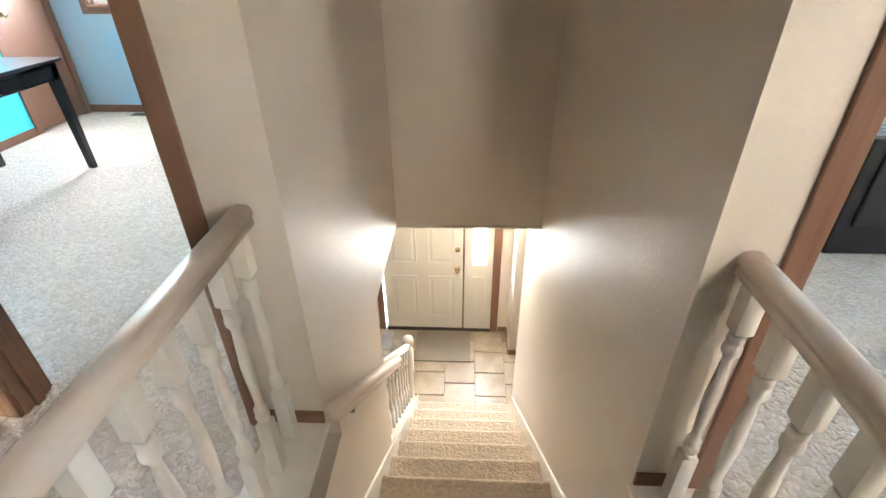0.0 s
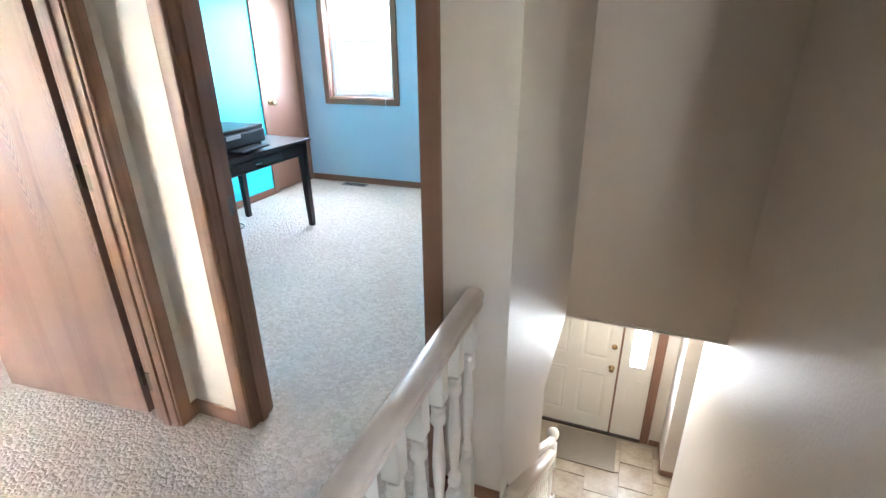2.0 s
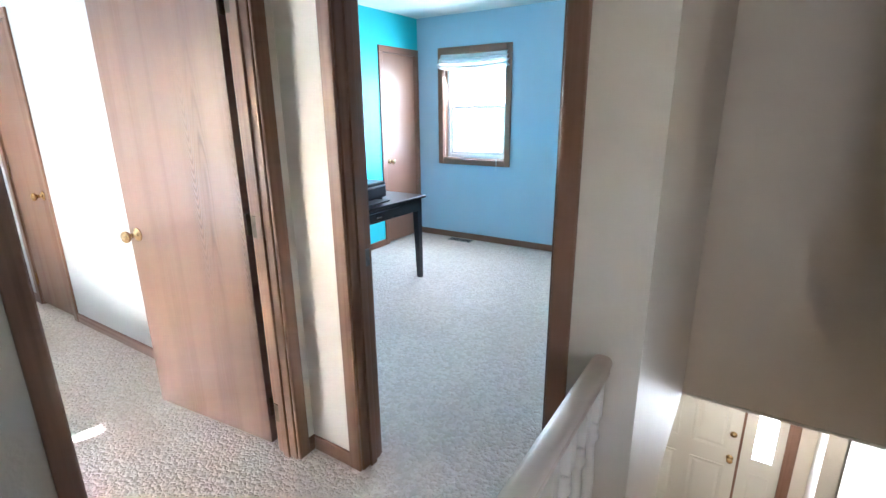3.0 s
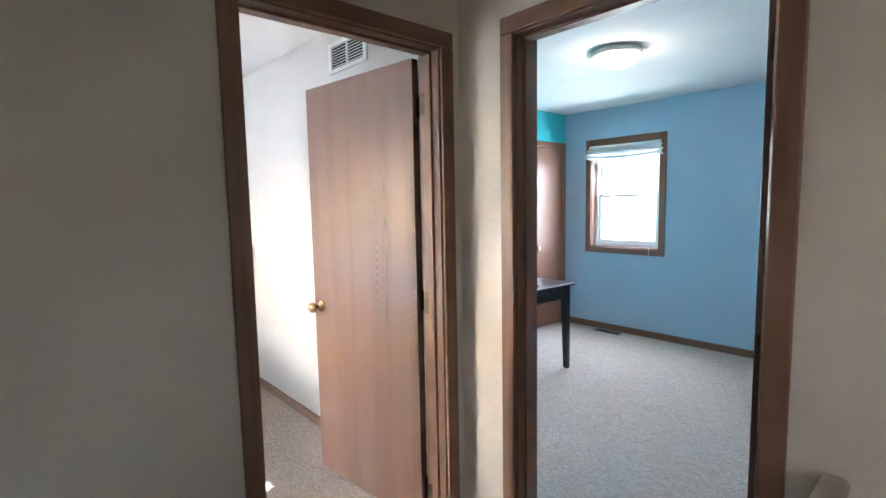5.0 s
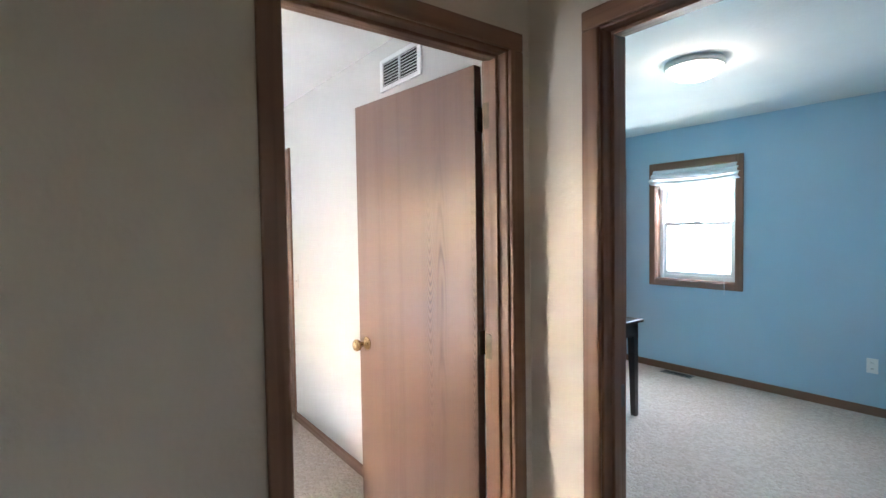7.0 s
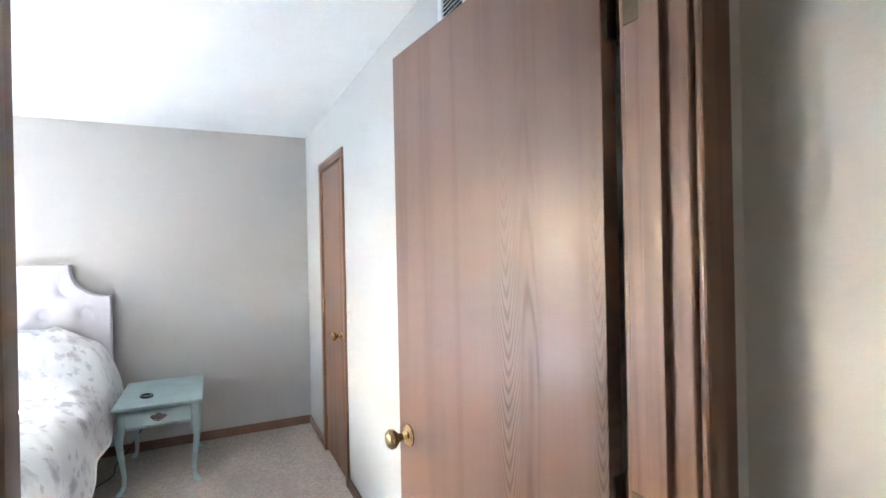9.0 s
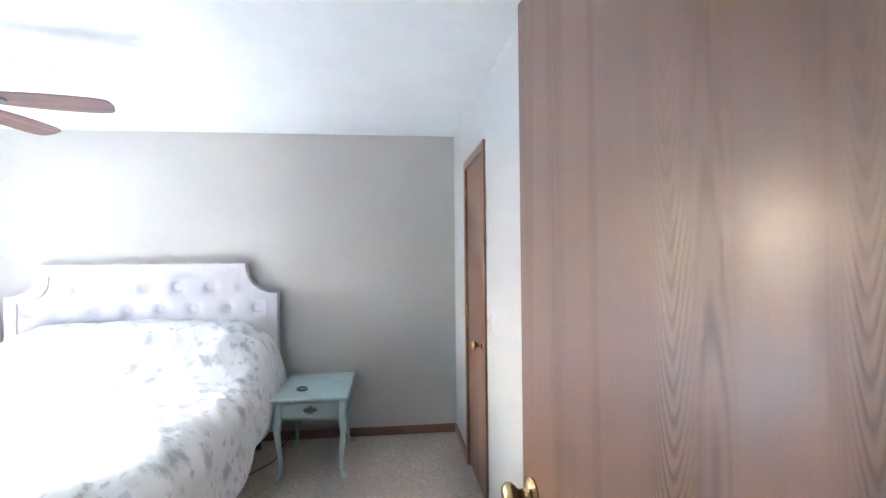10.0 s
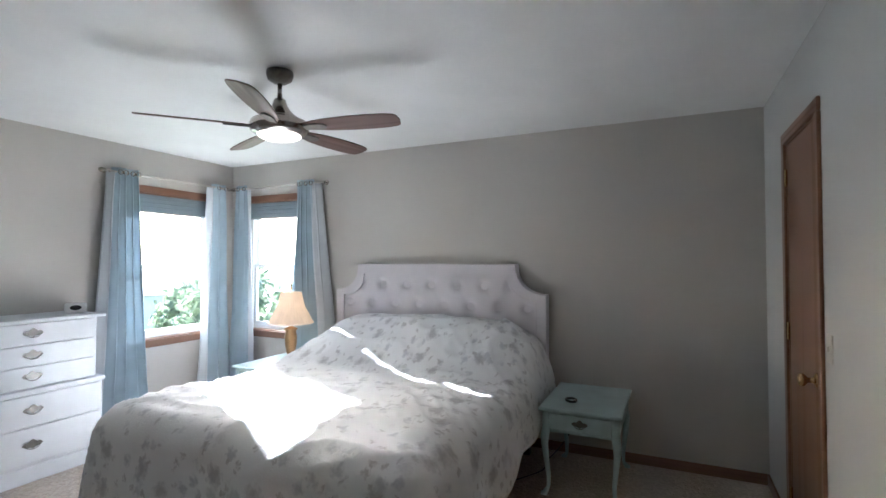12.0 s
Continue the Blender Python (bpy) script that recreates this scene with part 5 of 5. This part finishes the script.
hem_strip("hem", lambda t: duvet_at(CX0 + t * (UMAX - CX0), overhang(t)), 120)
hem_strip("hem", lambda t: duvet_at(CX0 + t * (UMAX - CX0), -overhang(t)), 120)
hem_strip("hem", lambda t: duvet_at(UMAX, (2 * t - 1) * overhang(1.0)), 120)
cable("bedside_cable", [(-7.08, 0.60, 0.20), (-7.05, 0.50, 0.02), (-6.90, 0.42, 0.006), (-6.75, 0.50, 0.006), (-6.62, 0.40, 0.006), (-6.45, 0.30, 0.006)], 0.004, M_BLACK, "thin black cable on the carpet beside the bed")

# nightstand with cabriole legs
NX0, NX1, NY0, NY1, NZ = -7.075, -6.385, 0.515, 1.010, 0.535
ns_ = thing("nightstand", ((NX0 + NX1) / 2, (NY0 + NY1) / 2, 0), "pale aqua painted nightstand with curved legs and one drawer", "nightstand", "nightstands beside the bed")
hx, hy = (NX1 - NX0) / 2, (NY1 - NY0) / 2
part("top", solid((-hx, -hy, NZ - 0.022), (hx, hy, NZ), 0.008, 3), M_MINT, ns_)
bm = bmesh.new()
for lo, hi in (((-hx + 0.03, -hy + 0.03, NZ - 0.15), (hx - 0.032, -hy + 0.05, NZ - 0.022)), ((-hx + 0.03, hy - 0.05, NZ - 0.15), (hx - 0.032, hy - 0.03, NZ - 0.022)), ((-hx + 0.03, -hy + 0.05, NZ - 0.15), (-hx + 0.05, hy - 0.05, NZ - 0.022)), ((hx - 0.05, -hy + 0.05, NZ - 0.15), (hx - 0.034, hy - 0.05, NZ - 0.022))):
    solid(lo, hi, 0.002, 1, bm)
part("apron", bm, M_MINT, ns_)
dr = part("drawer", solid((hx - 0.038, -hy + 0.065, NZ - 0.132), (hx - 0.024, hy - 0.065, NZ - 0.034), 0.005), M_MINT, ns_)


def bail_pull(parent, at, rot, s=1.0):
    """A shaped backplate with a swinging bail."""
    pts = [(-0.042, 0.0), (-0.030, 0.012), (-0.018, 0.010), (-0.008, 0.020), (0.0, 0.024), (0.008, 0.020), (0.018, 0.010), (0.030, 0.012), (0.042, 0.0), (0.030, -0.010), (0.012, -0.012), (0.0, -0.018), (-0.012, -0.012), (-0.030, -0.010)]
    bm = prism([(p[0] * s, p[1] * s) for p in pts], "x", 0.0, 0.0025)
    n = 14
    rings = []
    for k in range(n + 1):
        a = math.pi * k / n
        c = Vector((0.010 + 0.006 * math.sin(a), 0.030 * s * math.cos(a), 0.004 - 0.022 * s * math.sin(a)))
        rings.append([bm.verts.new(c + Vector((0.003 * math.cos(b), 0.0, 0.003 * math.sin(b)))) for b in (0, 2.1, 4.2)])
    for a, b in zip(rings, rings[1:]):
        for k in range(3):
            bm.faces.new((a[k], a[(k + 1) % 3], b[(k + 1) % 3], b[k]))
    bmesh.ops.rotate(bm, verts=bm.verts, matrix=Matrix.Rotation(radians(rot), 3, 'Z'))
    bmesh.ops.translate(bm, verts=bm.verts, vec=at)
    return part("drawer_pull", bm, M_PEWTER, parent, "dark pewter bail pull")


bail_pull(dr, (hx - 0.024, 0, NZ - 0.082), 0, 1.15)
for sx in (-1, 1):
    for sy in (-1, 1):
        bm = bmesh.new()
        rings = []
        for z, off, w in ((NZ - 0.023, 0.0, 0.024), (NZ - 0.14, 0.002, 0.024), (NZ - 0.18, 0.010, 0.024), (0.30, 0.010, 0.020), (0.20, 0.0, 0.016), (0.10, -0.010, 0.0125), (0.045, -0.008, 0.011), (0.022, 0.004, 0.016), (0.010, 0.014, 0.021), (0.0, 0.014, 0.019)):
            c = Vector((sx * (hx - 0.045 + off), sy * (hy - 0.045 + off), z))
            rings.append([bm.verts.new(c + Vector((w * math.copysign(abs(math.cos(a)) ** 0.6, math.cos(a)), w * math.copysign(abs(math.sin(a)) ** 0.6, math.sin(a)), 0))) for a in [2 * math.pi * (k + 0.5) / 12 for k in range(12)]])
        for a, b in zip(rings, rings[1:]):
            for k in range(12):
                bm.faces.new((a[k], b[k], b[(k + 1) % 12], a[(k + 1) % 12]))
        bm.faces.new(rings[0])
        bm.faces.new(list(reversed(rings[-1])))
        bmesh.ops.recalc_face_normals(bm, faces=bm.faces)
        part("leg", bm, M_MINT, ns_, "", True)
ns2 = copy_thing(ns_, pose(-6.78, -1.92, 0, 0, 0, 0))
ns2["label"] = "pale aqua painted nightstand holding a table lamp"
bt = thing("bracelet", (-6.60, 0.68, NZ), "small black cord bracelet with a silver bead", "bracelet", turn=25)
bm = bmesh.new()
for k in range(28):
    a0 = 2 * math.pi * k / 28
    ring = []
    for b in range(8):
        t = 2 * math.pi * b / 8
        rad = 0.032 + 0.007 * math.cos(t)
        ring.append(bm.verts.new((1.25 * rad * math.cos(a0), rad * math.sin(a0), 0.008 + 0.008 * math.sin(t))))
bm.verts.ensure_lookup_table()
for k in range(28):
    for b in range(8):
        i0, i1 = k * 8, ((k + 1) % 28) * 8
        bm.faces.new((bm.verts[i0 + b], bm.verts[i1 + b], bm.verts[i1 + (b + 1) % 8], bm.verts[i0 + (b + 1) % 8]))
part("cord", bm, M_BLACK, bt, "", True)
part("bead", lathe([(0.001, -0.011), (0.008, -0.008), (0.011, 0.0), (0.008, 0.008), (0.001, 0.011)], 14, None, (0.03, 0.018, 0.011)), M_NICKEL, bt, "", True)

# table lamp
tl = thing("table_lamp", (-6.80, -1.84, NZ), "brass table lamp with a pleated cream shade, lit", "lamp")
part("base", lathe([(0.072, 0.0), (0.075, 0.01), (0.06, 0.022), (0.034, 0.03), (0.026, 0.05), (0.040, 0.09), (0.052, 0.15), (0.055, 0.22), (0.045, 0.27), (0.058, 0.285), (0.058, 0.295), (0.02, 0.31), (0.012, 0.34), (0.012, 0.40)], 24), M_BRONZE, tl, "bronze vase-shaped lamp base", True)
bm = bmesh.new()
nseg = 72
r0, r1 = [], []
for k in range(nseg):
    a = 2 * math.pi * k / nseg
    w = 1 + 0.012 * (-1) ** k
    r0.append(bm.verts.new((0.195 * w * math.cos(a), 0.195 * w * math.sin(a), 0.345)))
    r1.append(bm.verts.new((0.088 * w * math.cos(a), 0.088 * w * math.sin(a), 0.62)))
mid = [bm.verts.new((v.co.x * 0.40 + w_.co.x * 0.60 - 0.05 * v.co.x, v.co.y * 0.40 + w_.co.y * 0.60 - 0.05 * v.co.y, 0.49)) for v, w_ in zip(r0, r1)]
for a, b in ((r0, mid), (mid, r1)):
    for k in range(nseg):
        bm.faces.new((a[k], a[(k + 1) % nseg], b[(k + 1) % nseg], b[k]))
bmesh.ops.solidify(bm, geom=list(bm.faces), thickness=0.002)
sh = part("shade", bm, M_LAMPSHADE, tl, "cream pleated bell shade")
part("trim_band", lathe([(0.195, 0.338), (0.199, 0.340), (0.199, 0.352), (0.195, 0.354)], 40, cap=False), M_LAMPSHADE, sh)
part("finial", lathe([(0.004, 0.40), (0.004, 0.64), (0.012, 0.65), (0.006, 0.67), (0.011, 0.685), (0.002, 0.70)], 12), M_BRASS, tl, "", True)

# dresser
DRX, DRY, DRZ = -5.585, -2.50, 1.055
ds = thing("dresser", (DRX, DRY, 0), "tall white painted dresser with five drawers and pewter pulls", "dresser")
WID, DEP = 0.86, 0.44
part("carcass_lower", solid((0.0, -DEP, 0.0), (WID, -0.012, 0.575), 0.004), M_DRESS, ds)
part("carcass_upper", solid((0.035, -DEP, 0.60), (WID - 0.035, -0.03, DRZ - 0.022), 0.004), M_DRESS, ds)
part("ledge", solid((-0.012, -DEP, 0.572), (WID + 0.012, 0.006, 0.602), 0.006), M_DRESS, ds)
part("top", solid((-0.012, -DEP - 0.01, DRZ - 0.022), (WID + 0.012, 0.004, DRZ), 0.006), M_DRESS, ds)
part("plinth", solid((-0.006, -DEP, 0.0), (WID + 0.006, 0.002, 0.105), 0.008), M_DRESS, ds)
for z0, z1, inset in ((0.125, 0.355, 0.02), (0.365, 0.562, 0.02), (0.612, 0.745, 0.06), (0.750, 0.885, 0.06), (0.890, 1.026, 0.06)):
    yb = -0.014 if z0 < 0.6 else -0.032
    d_ = part("drawer", solid((inset, yb, z0), (WID - inset, yb + 0.016, z1), 0.004), M_DRESS, ds)
    bail_pull(d_, (WID / 2, yb + 0.016, (z0 + z1) / 2 + 0.006), 90, 1.4)
ck = thing("alarm_clock", (-5.50, -2.70, DRZ), "small white digital alarm clock on the dresser", "clock", turn=-28)
part("case", solid((-0.068, -0.035, 0.0), (0.068, 0.035, 0.072), 0.018, 3), M_VINYL, ck)
part("display", lathe([(0.030, 0.0), (0.030, 0.002), (0.027, 0.003)], 24, None, (0, 0.035, 0.040), Matrix.Rotation(radians(-90), 3, 'X') @ Matrix.Diagonal((1.15, 0.6, 1))), M_BLACK, ck, "", True)


# curtains
def curtain(name, p, q, folds, depth, z0, z1, flare, seed, label, pale="q"):
    """A gathered panel hanging from p to q (plan points), spreading by `flare` metres towards the hem."""
    e = thing(name, (p[0], p[1], 0), label, "curtain", "bedroom curtains")
    d = Vector((q[0] - p[0], q[1] - p[1], 0))
    L_ = d.length
    d.normalize()
    n = Vector((-d.y, d.x, 0))

    def at(u, v):
        z = z1 + (z0 - z1) * v
        ph = folds * 2 * math.pi * (u + 0.035 * noise.noise(Vector((u * 2.5, v * 1.2, seed + 5))) * (0.4 + v))
        amp = depth * (0.75 + 0.35 * v) * (1 + 0.3 * noise.noise(Vector((u * 4, v * 1.5, seed))))
        off = amp * math.sin(ph + 0.5 * noise.noise(Vector((u * 3, v * 2, seed + 3)))) + 0.010 * noise.noise(Vector((u * 9, v * 4, seed + 7)))
        along = L_ * u + flare * v ** 1.4 * (u - 0.35) - 0.16 * L_ * (1 - v) ** 2 * (u - 0.5) + 0.010 * math.sin(2 * ph) + 0.012 * noise.noise(Vector((u * 3, v * 3, seed + 9)))
        return d * along + n * off + Vector((0, 0, z))
    part("cloth", sheet(folds * 18, 40, at, 0.002), M_CURTAIN, e)
    lo_u = -0.30 if pale == "p" else 0.97
    part("lining", sheet(14, 30, lambda u, v: at(lo_u + u * 0.33, 0.02 + 0.975 * v) - n * 0.006, 0.002), M_LINING, e, "pale lining turned outward")
    for k in range(folds * 2):
        u = (k + 0.5) / (folds * 2)
        c = at(u, 0.018)
        part("grommet", lathe([(0.017, -0.004), (0.022, -0.004), (0.022, 0.004), (0.017, 0.004)], 14, None, c, n.to_track_quat('Z', 'Y').to_matrix(), False), M_NICKEL, e, "", True)
    return e


RZ = 2.178
curtain("curtain", (-5.84, YS + 0.085), (-6.08, YS + 0.085), 4, 0.055, 0.02, RZ + 0.035, 0.16, 1.0, "pale blue grommet curtain gathered beside the south window", "p")
curtain("curtain", (-6.80, YS + 0.085), (-6.99, YS + 0.085), 2, 0.034, 0.02, RZ + 0.035, 0.10, 2.0, "pale blue grommet curtain gathered in the corner", "p")
curtain("curtain", (XW + 0.085, -2.66), (XW + 0.085, -2.84), 2, 0.034, 0.02, RZ + 0.035, 0.10, 3.0, "pale blue grommet curtain gathered in the corner", "p")
curtain("curtain", (XW + 0.085, -2.03), (XW + 0.085, -1.78), 4, 0.055, 0.02, RZ + 0.035, 0.26, 4.0, "pale blue grommet curtain gathered beside the bed")


def rod(axis, a, b, fixed, label):
    e = thing("curtain_rod", (0, 0, 0), label, "curtain rod", "bedroom curtain rods")
    rot = Matrix.Rotation(radians(90), 3, 'Y') if axis == "x" else Matrix.Rotation(radians(-90), 3, 'X')
    at = (a, fixed, RZ) if axis == "x" else (fixed, a, RZ)
    part("pole", lathe([(0.0095, 0.0), (0.0095, b - a)], 12, None, at, rot), M_SATIN, e, "", True)
    for end, s in ((a, -1), (b, 1)):
        at2 = (end, fixed, RZ) if axis == "x" else (fixed, end, RZ)
        part("finial", lathe([(0.010, 0.0), (0.014, 0.006 * s), (0.010, 0.012 * s), (0.018, 0.022 * s), (0.021, 0.034 * s), (0.012, 0.048 * s), (0.002, 0.056 * s)], 14, None, at2, rot), M_NICKEL, e, "", True)
    for c in (a + 0.06, b - 0.03):
        lo, hi = ((c - 0.008, YS, RZ - 0.012), (c + 0.008, fixed + 0.005, RZ - 0.004)) if axis == "x" else ((XW, c - 0.008, RZ - 0.012), (fixed + 0.005, c + 0.008, RZ - 0.004))
        part("bracket", solid(lo, hi, 0.002), M_NICKEL, e)


rod("x", -7.0, -5.80, YS + 0.085, "slim nickel curtain rod over the south window")
rod("y", -2.83, -1.68, XW + 0.085, "slim nickel curtain rod over the west window")

# ceiling fan
FX, FY = -5.351, -0.598
fan = thing("ceiling_fan", (FX, FY, CEIL), "five-blade nickel ceiling fan with walnut blades and a lit bowl", "ceiling fan")
part("canopy", lathe([(0.068, 0.0), (0.070, -0.02), (0.062, -0.045), (0.036, -0.062), (0.016, -0.066)], 28), M_PEWTER, fan, "dark nickel canopy", True)
part("downrod", lathe([(0.012, -0.064), (0.012, -0.16)], 14), M_NICKEL, fan, "", True)
part("coupler", lathe([(0.022, -0.145), (0.030, -0.152), (0.040, -0.185), (0.062, -0.215), (0.098, -0.245), (0.11, -0.258)], 28), M_NICKEL, fan, "", True)
part("motor_housing", lathe([(0.11, -0.255), (0.142, -0.268), (0.152, -0.29), (0.148, -0.318), (0.128, -0.336), (0.10, -0.342)], 32), M_NICKEL, fan, "brushed nickel motor housing", True)
part("light_bowl", lathe([(0.112, -0.338), (0.108, -0.348), (0.085, -0.359), (0.045, -0.366), (0.001, -0.368)], 28), M_SHADEGLASS, fan, "lit frosted glass bowl", True).visible_shadow = False
prof = [(0.15, 0.030), (0.20, 0.044), (0.28, 0.058), (0.40, 0.067), (0.52, 0.068), (0.60, 0.064), (0.645, 0.055), (0.66, 0.040)]
outl = [(x, w) for x, w in prof] + [(0.668, 0.0)] + [(x, -w) for x, w in reversed(prof)]
blade_bm = prism([(x, y) for x, y in outl], "z", -0.003, 0.003)
bmesh.ops.rotate(blade_bm, verts=blade_bm.verts, matrix=Matrix.Rotation(radians(-13), 3, 'X'))
blade_me = bpy.data.meshes.new("blade")
blade_bm.to_mesh(blade_me)
blade_bm.free()
blade_me.materials.append(M_BLADE)
iron_bm = prism([(0.10, 0.030), (0.16, 0.024), (0.22, 0.030), (0.26, 0.022), (0.275, 0.0), (0.26, -0.022), (0.22, -0.030), (0.16, -0.024), (0.10, -0.030)], "z", -0.012, -0.004, 0.001)
bmesh.ops.rotate(iron_bm, verts=iron_bm.verts, matrix=Matrix.Rotation(radians(-13), 3, 'X'))
iron_me = bpy.data.meshes.new("blade_iron")
iron_bm.to_mesh(iron_me)
iron_bm.free()
iron_me.materials.append(M_PEWTER)
for k in range(5):
    ob = new("blade", blade_me)
    ob.parent = fan
    ob.matrix_basis = pose(0, 0, -0.30, 0, 0, 30 + 72 * k)
    ir = new("blade_iron", iron_me)
    ir.parent = ob

# ---------------- east bedroom ----------------
eb = thing("east_bed", (1.12, 3.62, 0), "black-brown panelled bed in the east bedroom", "bed")
part("footboard", solid((-0.85, -0.72, 0.0), (0.75, -0.66, 0.60), 0.008), M_DARKBED, eb)
for k in range(3):
    part("panel", solid((-0.78 + k * 0.51, -0.735, 0.16), (-0.33 + k * 0.51, -0.72, 0.52), 0.01), M_DARKBED, eb)
part("mattress", solid((-0.80, -0.65, 0.20), (0.70, 1.35, 0.52), 0.05, 3), M_PAPER, eb)
part("frame", solid((-0.84, -0.66, 0.0), (0.74, 1.40, 0.22), 0.008), M_DARKBED, eb)
bk = thing("zebra_blanket", (1.12, 3.62, 0.521), "black and white printed blanket spread on the east bed", "blanket")
part("cloth", sheet(40, 40, lambda u, v: Vector((-0.83 + 1.56 * u, -0.62 + 1.9 * v, 0.012 + 0.02 * noise.noise(Vector((u * 5, v * 5, 3))) + 0.02)), 0.015), M_QUILT2, bk)

# ---------------- outdoors ----------------
gr = bmesh.new()
bmesh.ops.create_grid(gr, x_segments=40, y_segments=40, size=400)
bmesh.ops.translate(gr, verts=gr.verts, vec=(0, 0, LOW - 0.35))
tagged(link_mesh("ground", gr, M_GRASS), "mown lawn reaching to the horizon", "lawn", kind="structure")


def tree(x, y, h, seed):
    rnd = random.Random(seed)
    z0 = LOW - 0.35
    e = thing("tree", (x, y, z0), "leafy green garden tree on the lawn", "tree", "garden trees")
    bm = bmesh.new()
    lathe([(0.16, 0), (0.12, h * 0.2), (0.09, h * 0.45), (0.03, h * 0.8)], 9, bm)
    for k in range(6):
        a = rnd.uniform(0, 6.28)
        d = Vector((math.cos(a), math.sin(a), rnd.uniform(0.5, 1.0))).normalized()
        lathe([(0.05, 0), (0.03, h * 0.15), (0.01, h * 0.32)], 6, bm, (0, 0, h * rnd.uniform(0.3, 0.6)), d.to_track_quat('Z', 'Y').to_matrix())
    part("trunk", bm, M_BARK, e)
    verts, faces = [], []
    for k in range(1500):
        while True:
            p = Vector((rnd.uniform(-1, 1), rnd.uniform(-1, 1), rnd.uniform(-1, 1)))
            if 0.25 < p.length < 1 and noise.noise(p * 2.6 + Vector((seed, 0, 0))) > -0.12:
                break
        c = Vector((p.x * h * 0.30, p.y * h * 0.30, h * 0.62 + p.z * h * 0.38))
        a, b = Vector((rnd.gauss(0, 1), rnd.gauss(0, 1), rnd.gauss(0, 1))).normalized(), Vector((rnd.gauss(0, 1), rnd.gauss(0, 1), rnd.gauss(0, 1))).normalized()
        s = rnd.uniform(0.09, 0.2)
        i = len(verts)
        verts += [c - a * s, c + b * s * 0.5, c + a * s, c - b * s * 0.5]
        faces.append((i, i + 1, i + 2, i + 3))
    me = bpy.data.meshes.new("crown")
    me.from_pydata([tuple(v) for v in verts], [], faces)
    me.materials.append(M_LEAF)
    cr = new("crown", me)
    cr.parent = e
    cr["kind"] = "stuff"
    return e


for k, (x, y, h) in enumerate(((-12.5, -9.0, 4.6), (-9.3, -14.0, 4.2), (-16.0, -5.2, 4.8), (-6.6, -17.0, 4.4), (-14.0, -12.5, 4.0), (-17.5, -9.5, 5.0), (-11.8, -4.0, 2.6), (-8.0, -8.5, 2.2))):
    tree(x, y, h, k + 3)


def far_house(x, y, turn, label):
    e = thing("far_house", (x, y, LOW - 0.35), label, "house", "neighbour houses", turn)
    part("wall", solid((-5, -3.5, 0), (5, 3.5, 2.5)), M_SIDING, e)
    part("roof", prism([(-4.1, 2.4), (0, 3.7), (4.1, 2.4)], "x", -5.4, 5.4), M_GREYPL, e)
    for k in range(3):
        wn_ = part("window", solid((-3.6 + k * 3.0, 3.5, 1.0), (-2.4 + k * 3.0, 3.56, 2.2)), M_ESP, e)
        part("window_frame", solid((-3.7 + k * 3.0, 3.5, 0.9), (-2.3 + k * 3.0, 3.53, 2.3)), M_VINYL, wn_)


far_house(-26, -30, -35, "pale sided neighbour house beyond the garden")
far_house(-34, -8, -80, "pale sided neighbour house beyond the garden")

# house shell, so that daylight enters by the windows alone
slab("roof_deck", [((XW - 0.8, YS - 0.55, CEIL + 0.13), (3.6, YBN + 0.6, CEIL + 0.3))], M_GREYPL, "plain roof deck above the rooms", "roof")
wall("wall_outer_closet", (XW - 0.18, YN + T, 0), (XW - 0.06, YBN + 0.18, CEIL), [], {"": M_SIDING}, "plain outer wall behind the closets")
wall("wall_outer_north", (XW - 0.06, YBN + 0.06, 0), (XBW - T, YBN + 0.18, CEIL), [], {"": M_SIDING}, "plain outer wall behind the closets")
wall("wall_stair_top_close", (XSL, YBN, 0), (XSR + T, YBN + 0.12, CEIL), [], {"": M_HALL}, "plain wall closing the space above the foyer")

# ---------------- foyer tiles ----------------
tiles = thing("floor_foyer", (0, 0, LOW), "square stone-look ceramic tiles in staggered rows", "tile floor", kind="structure")
tm = bpy.data.meshes.new("tile")
tb = solid((-0.1615, -0.1615, -0.012), (0.1615, 0.1615, 0.0), 0.002, 1)
tb.to_mesh(tm)
tb.free()
tm.materials.append(M_TILE)
for i in range(-9, 5):
    for j in range(0, 9):
        x, y = -1.58 + i * 0.33, 2.62 + j * 0.33 + (0.16 if i % 2 else 0.0)
        if x > 1.0 or x < -4.4 or y > YF - 0.13 or (XSL - 0.2 < x < XSR + 0.1 and y < 3.75):
            continue
        t_ = new("tile", tm)
        t_.parent = tiles
        t_.location = (x, y, 0)
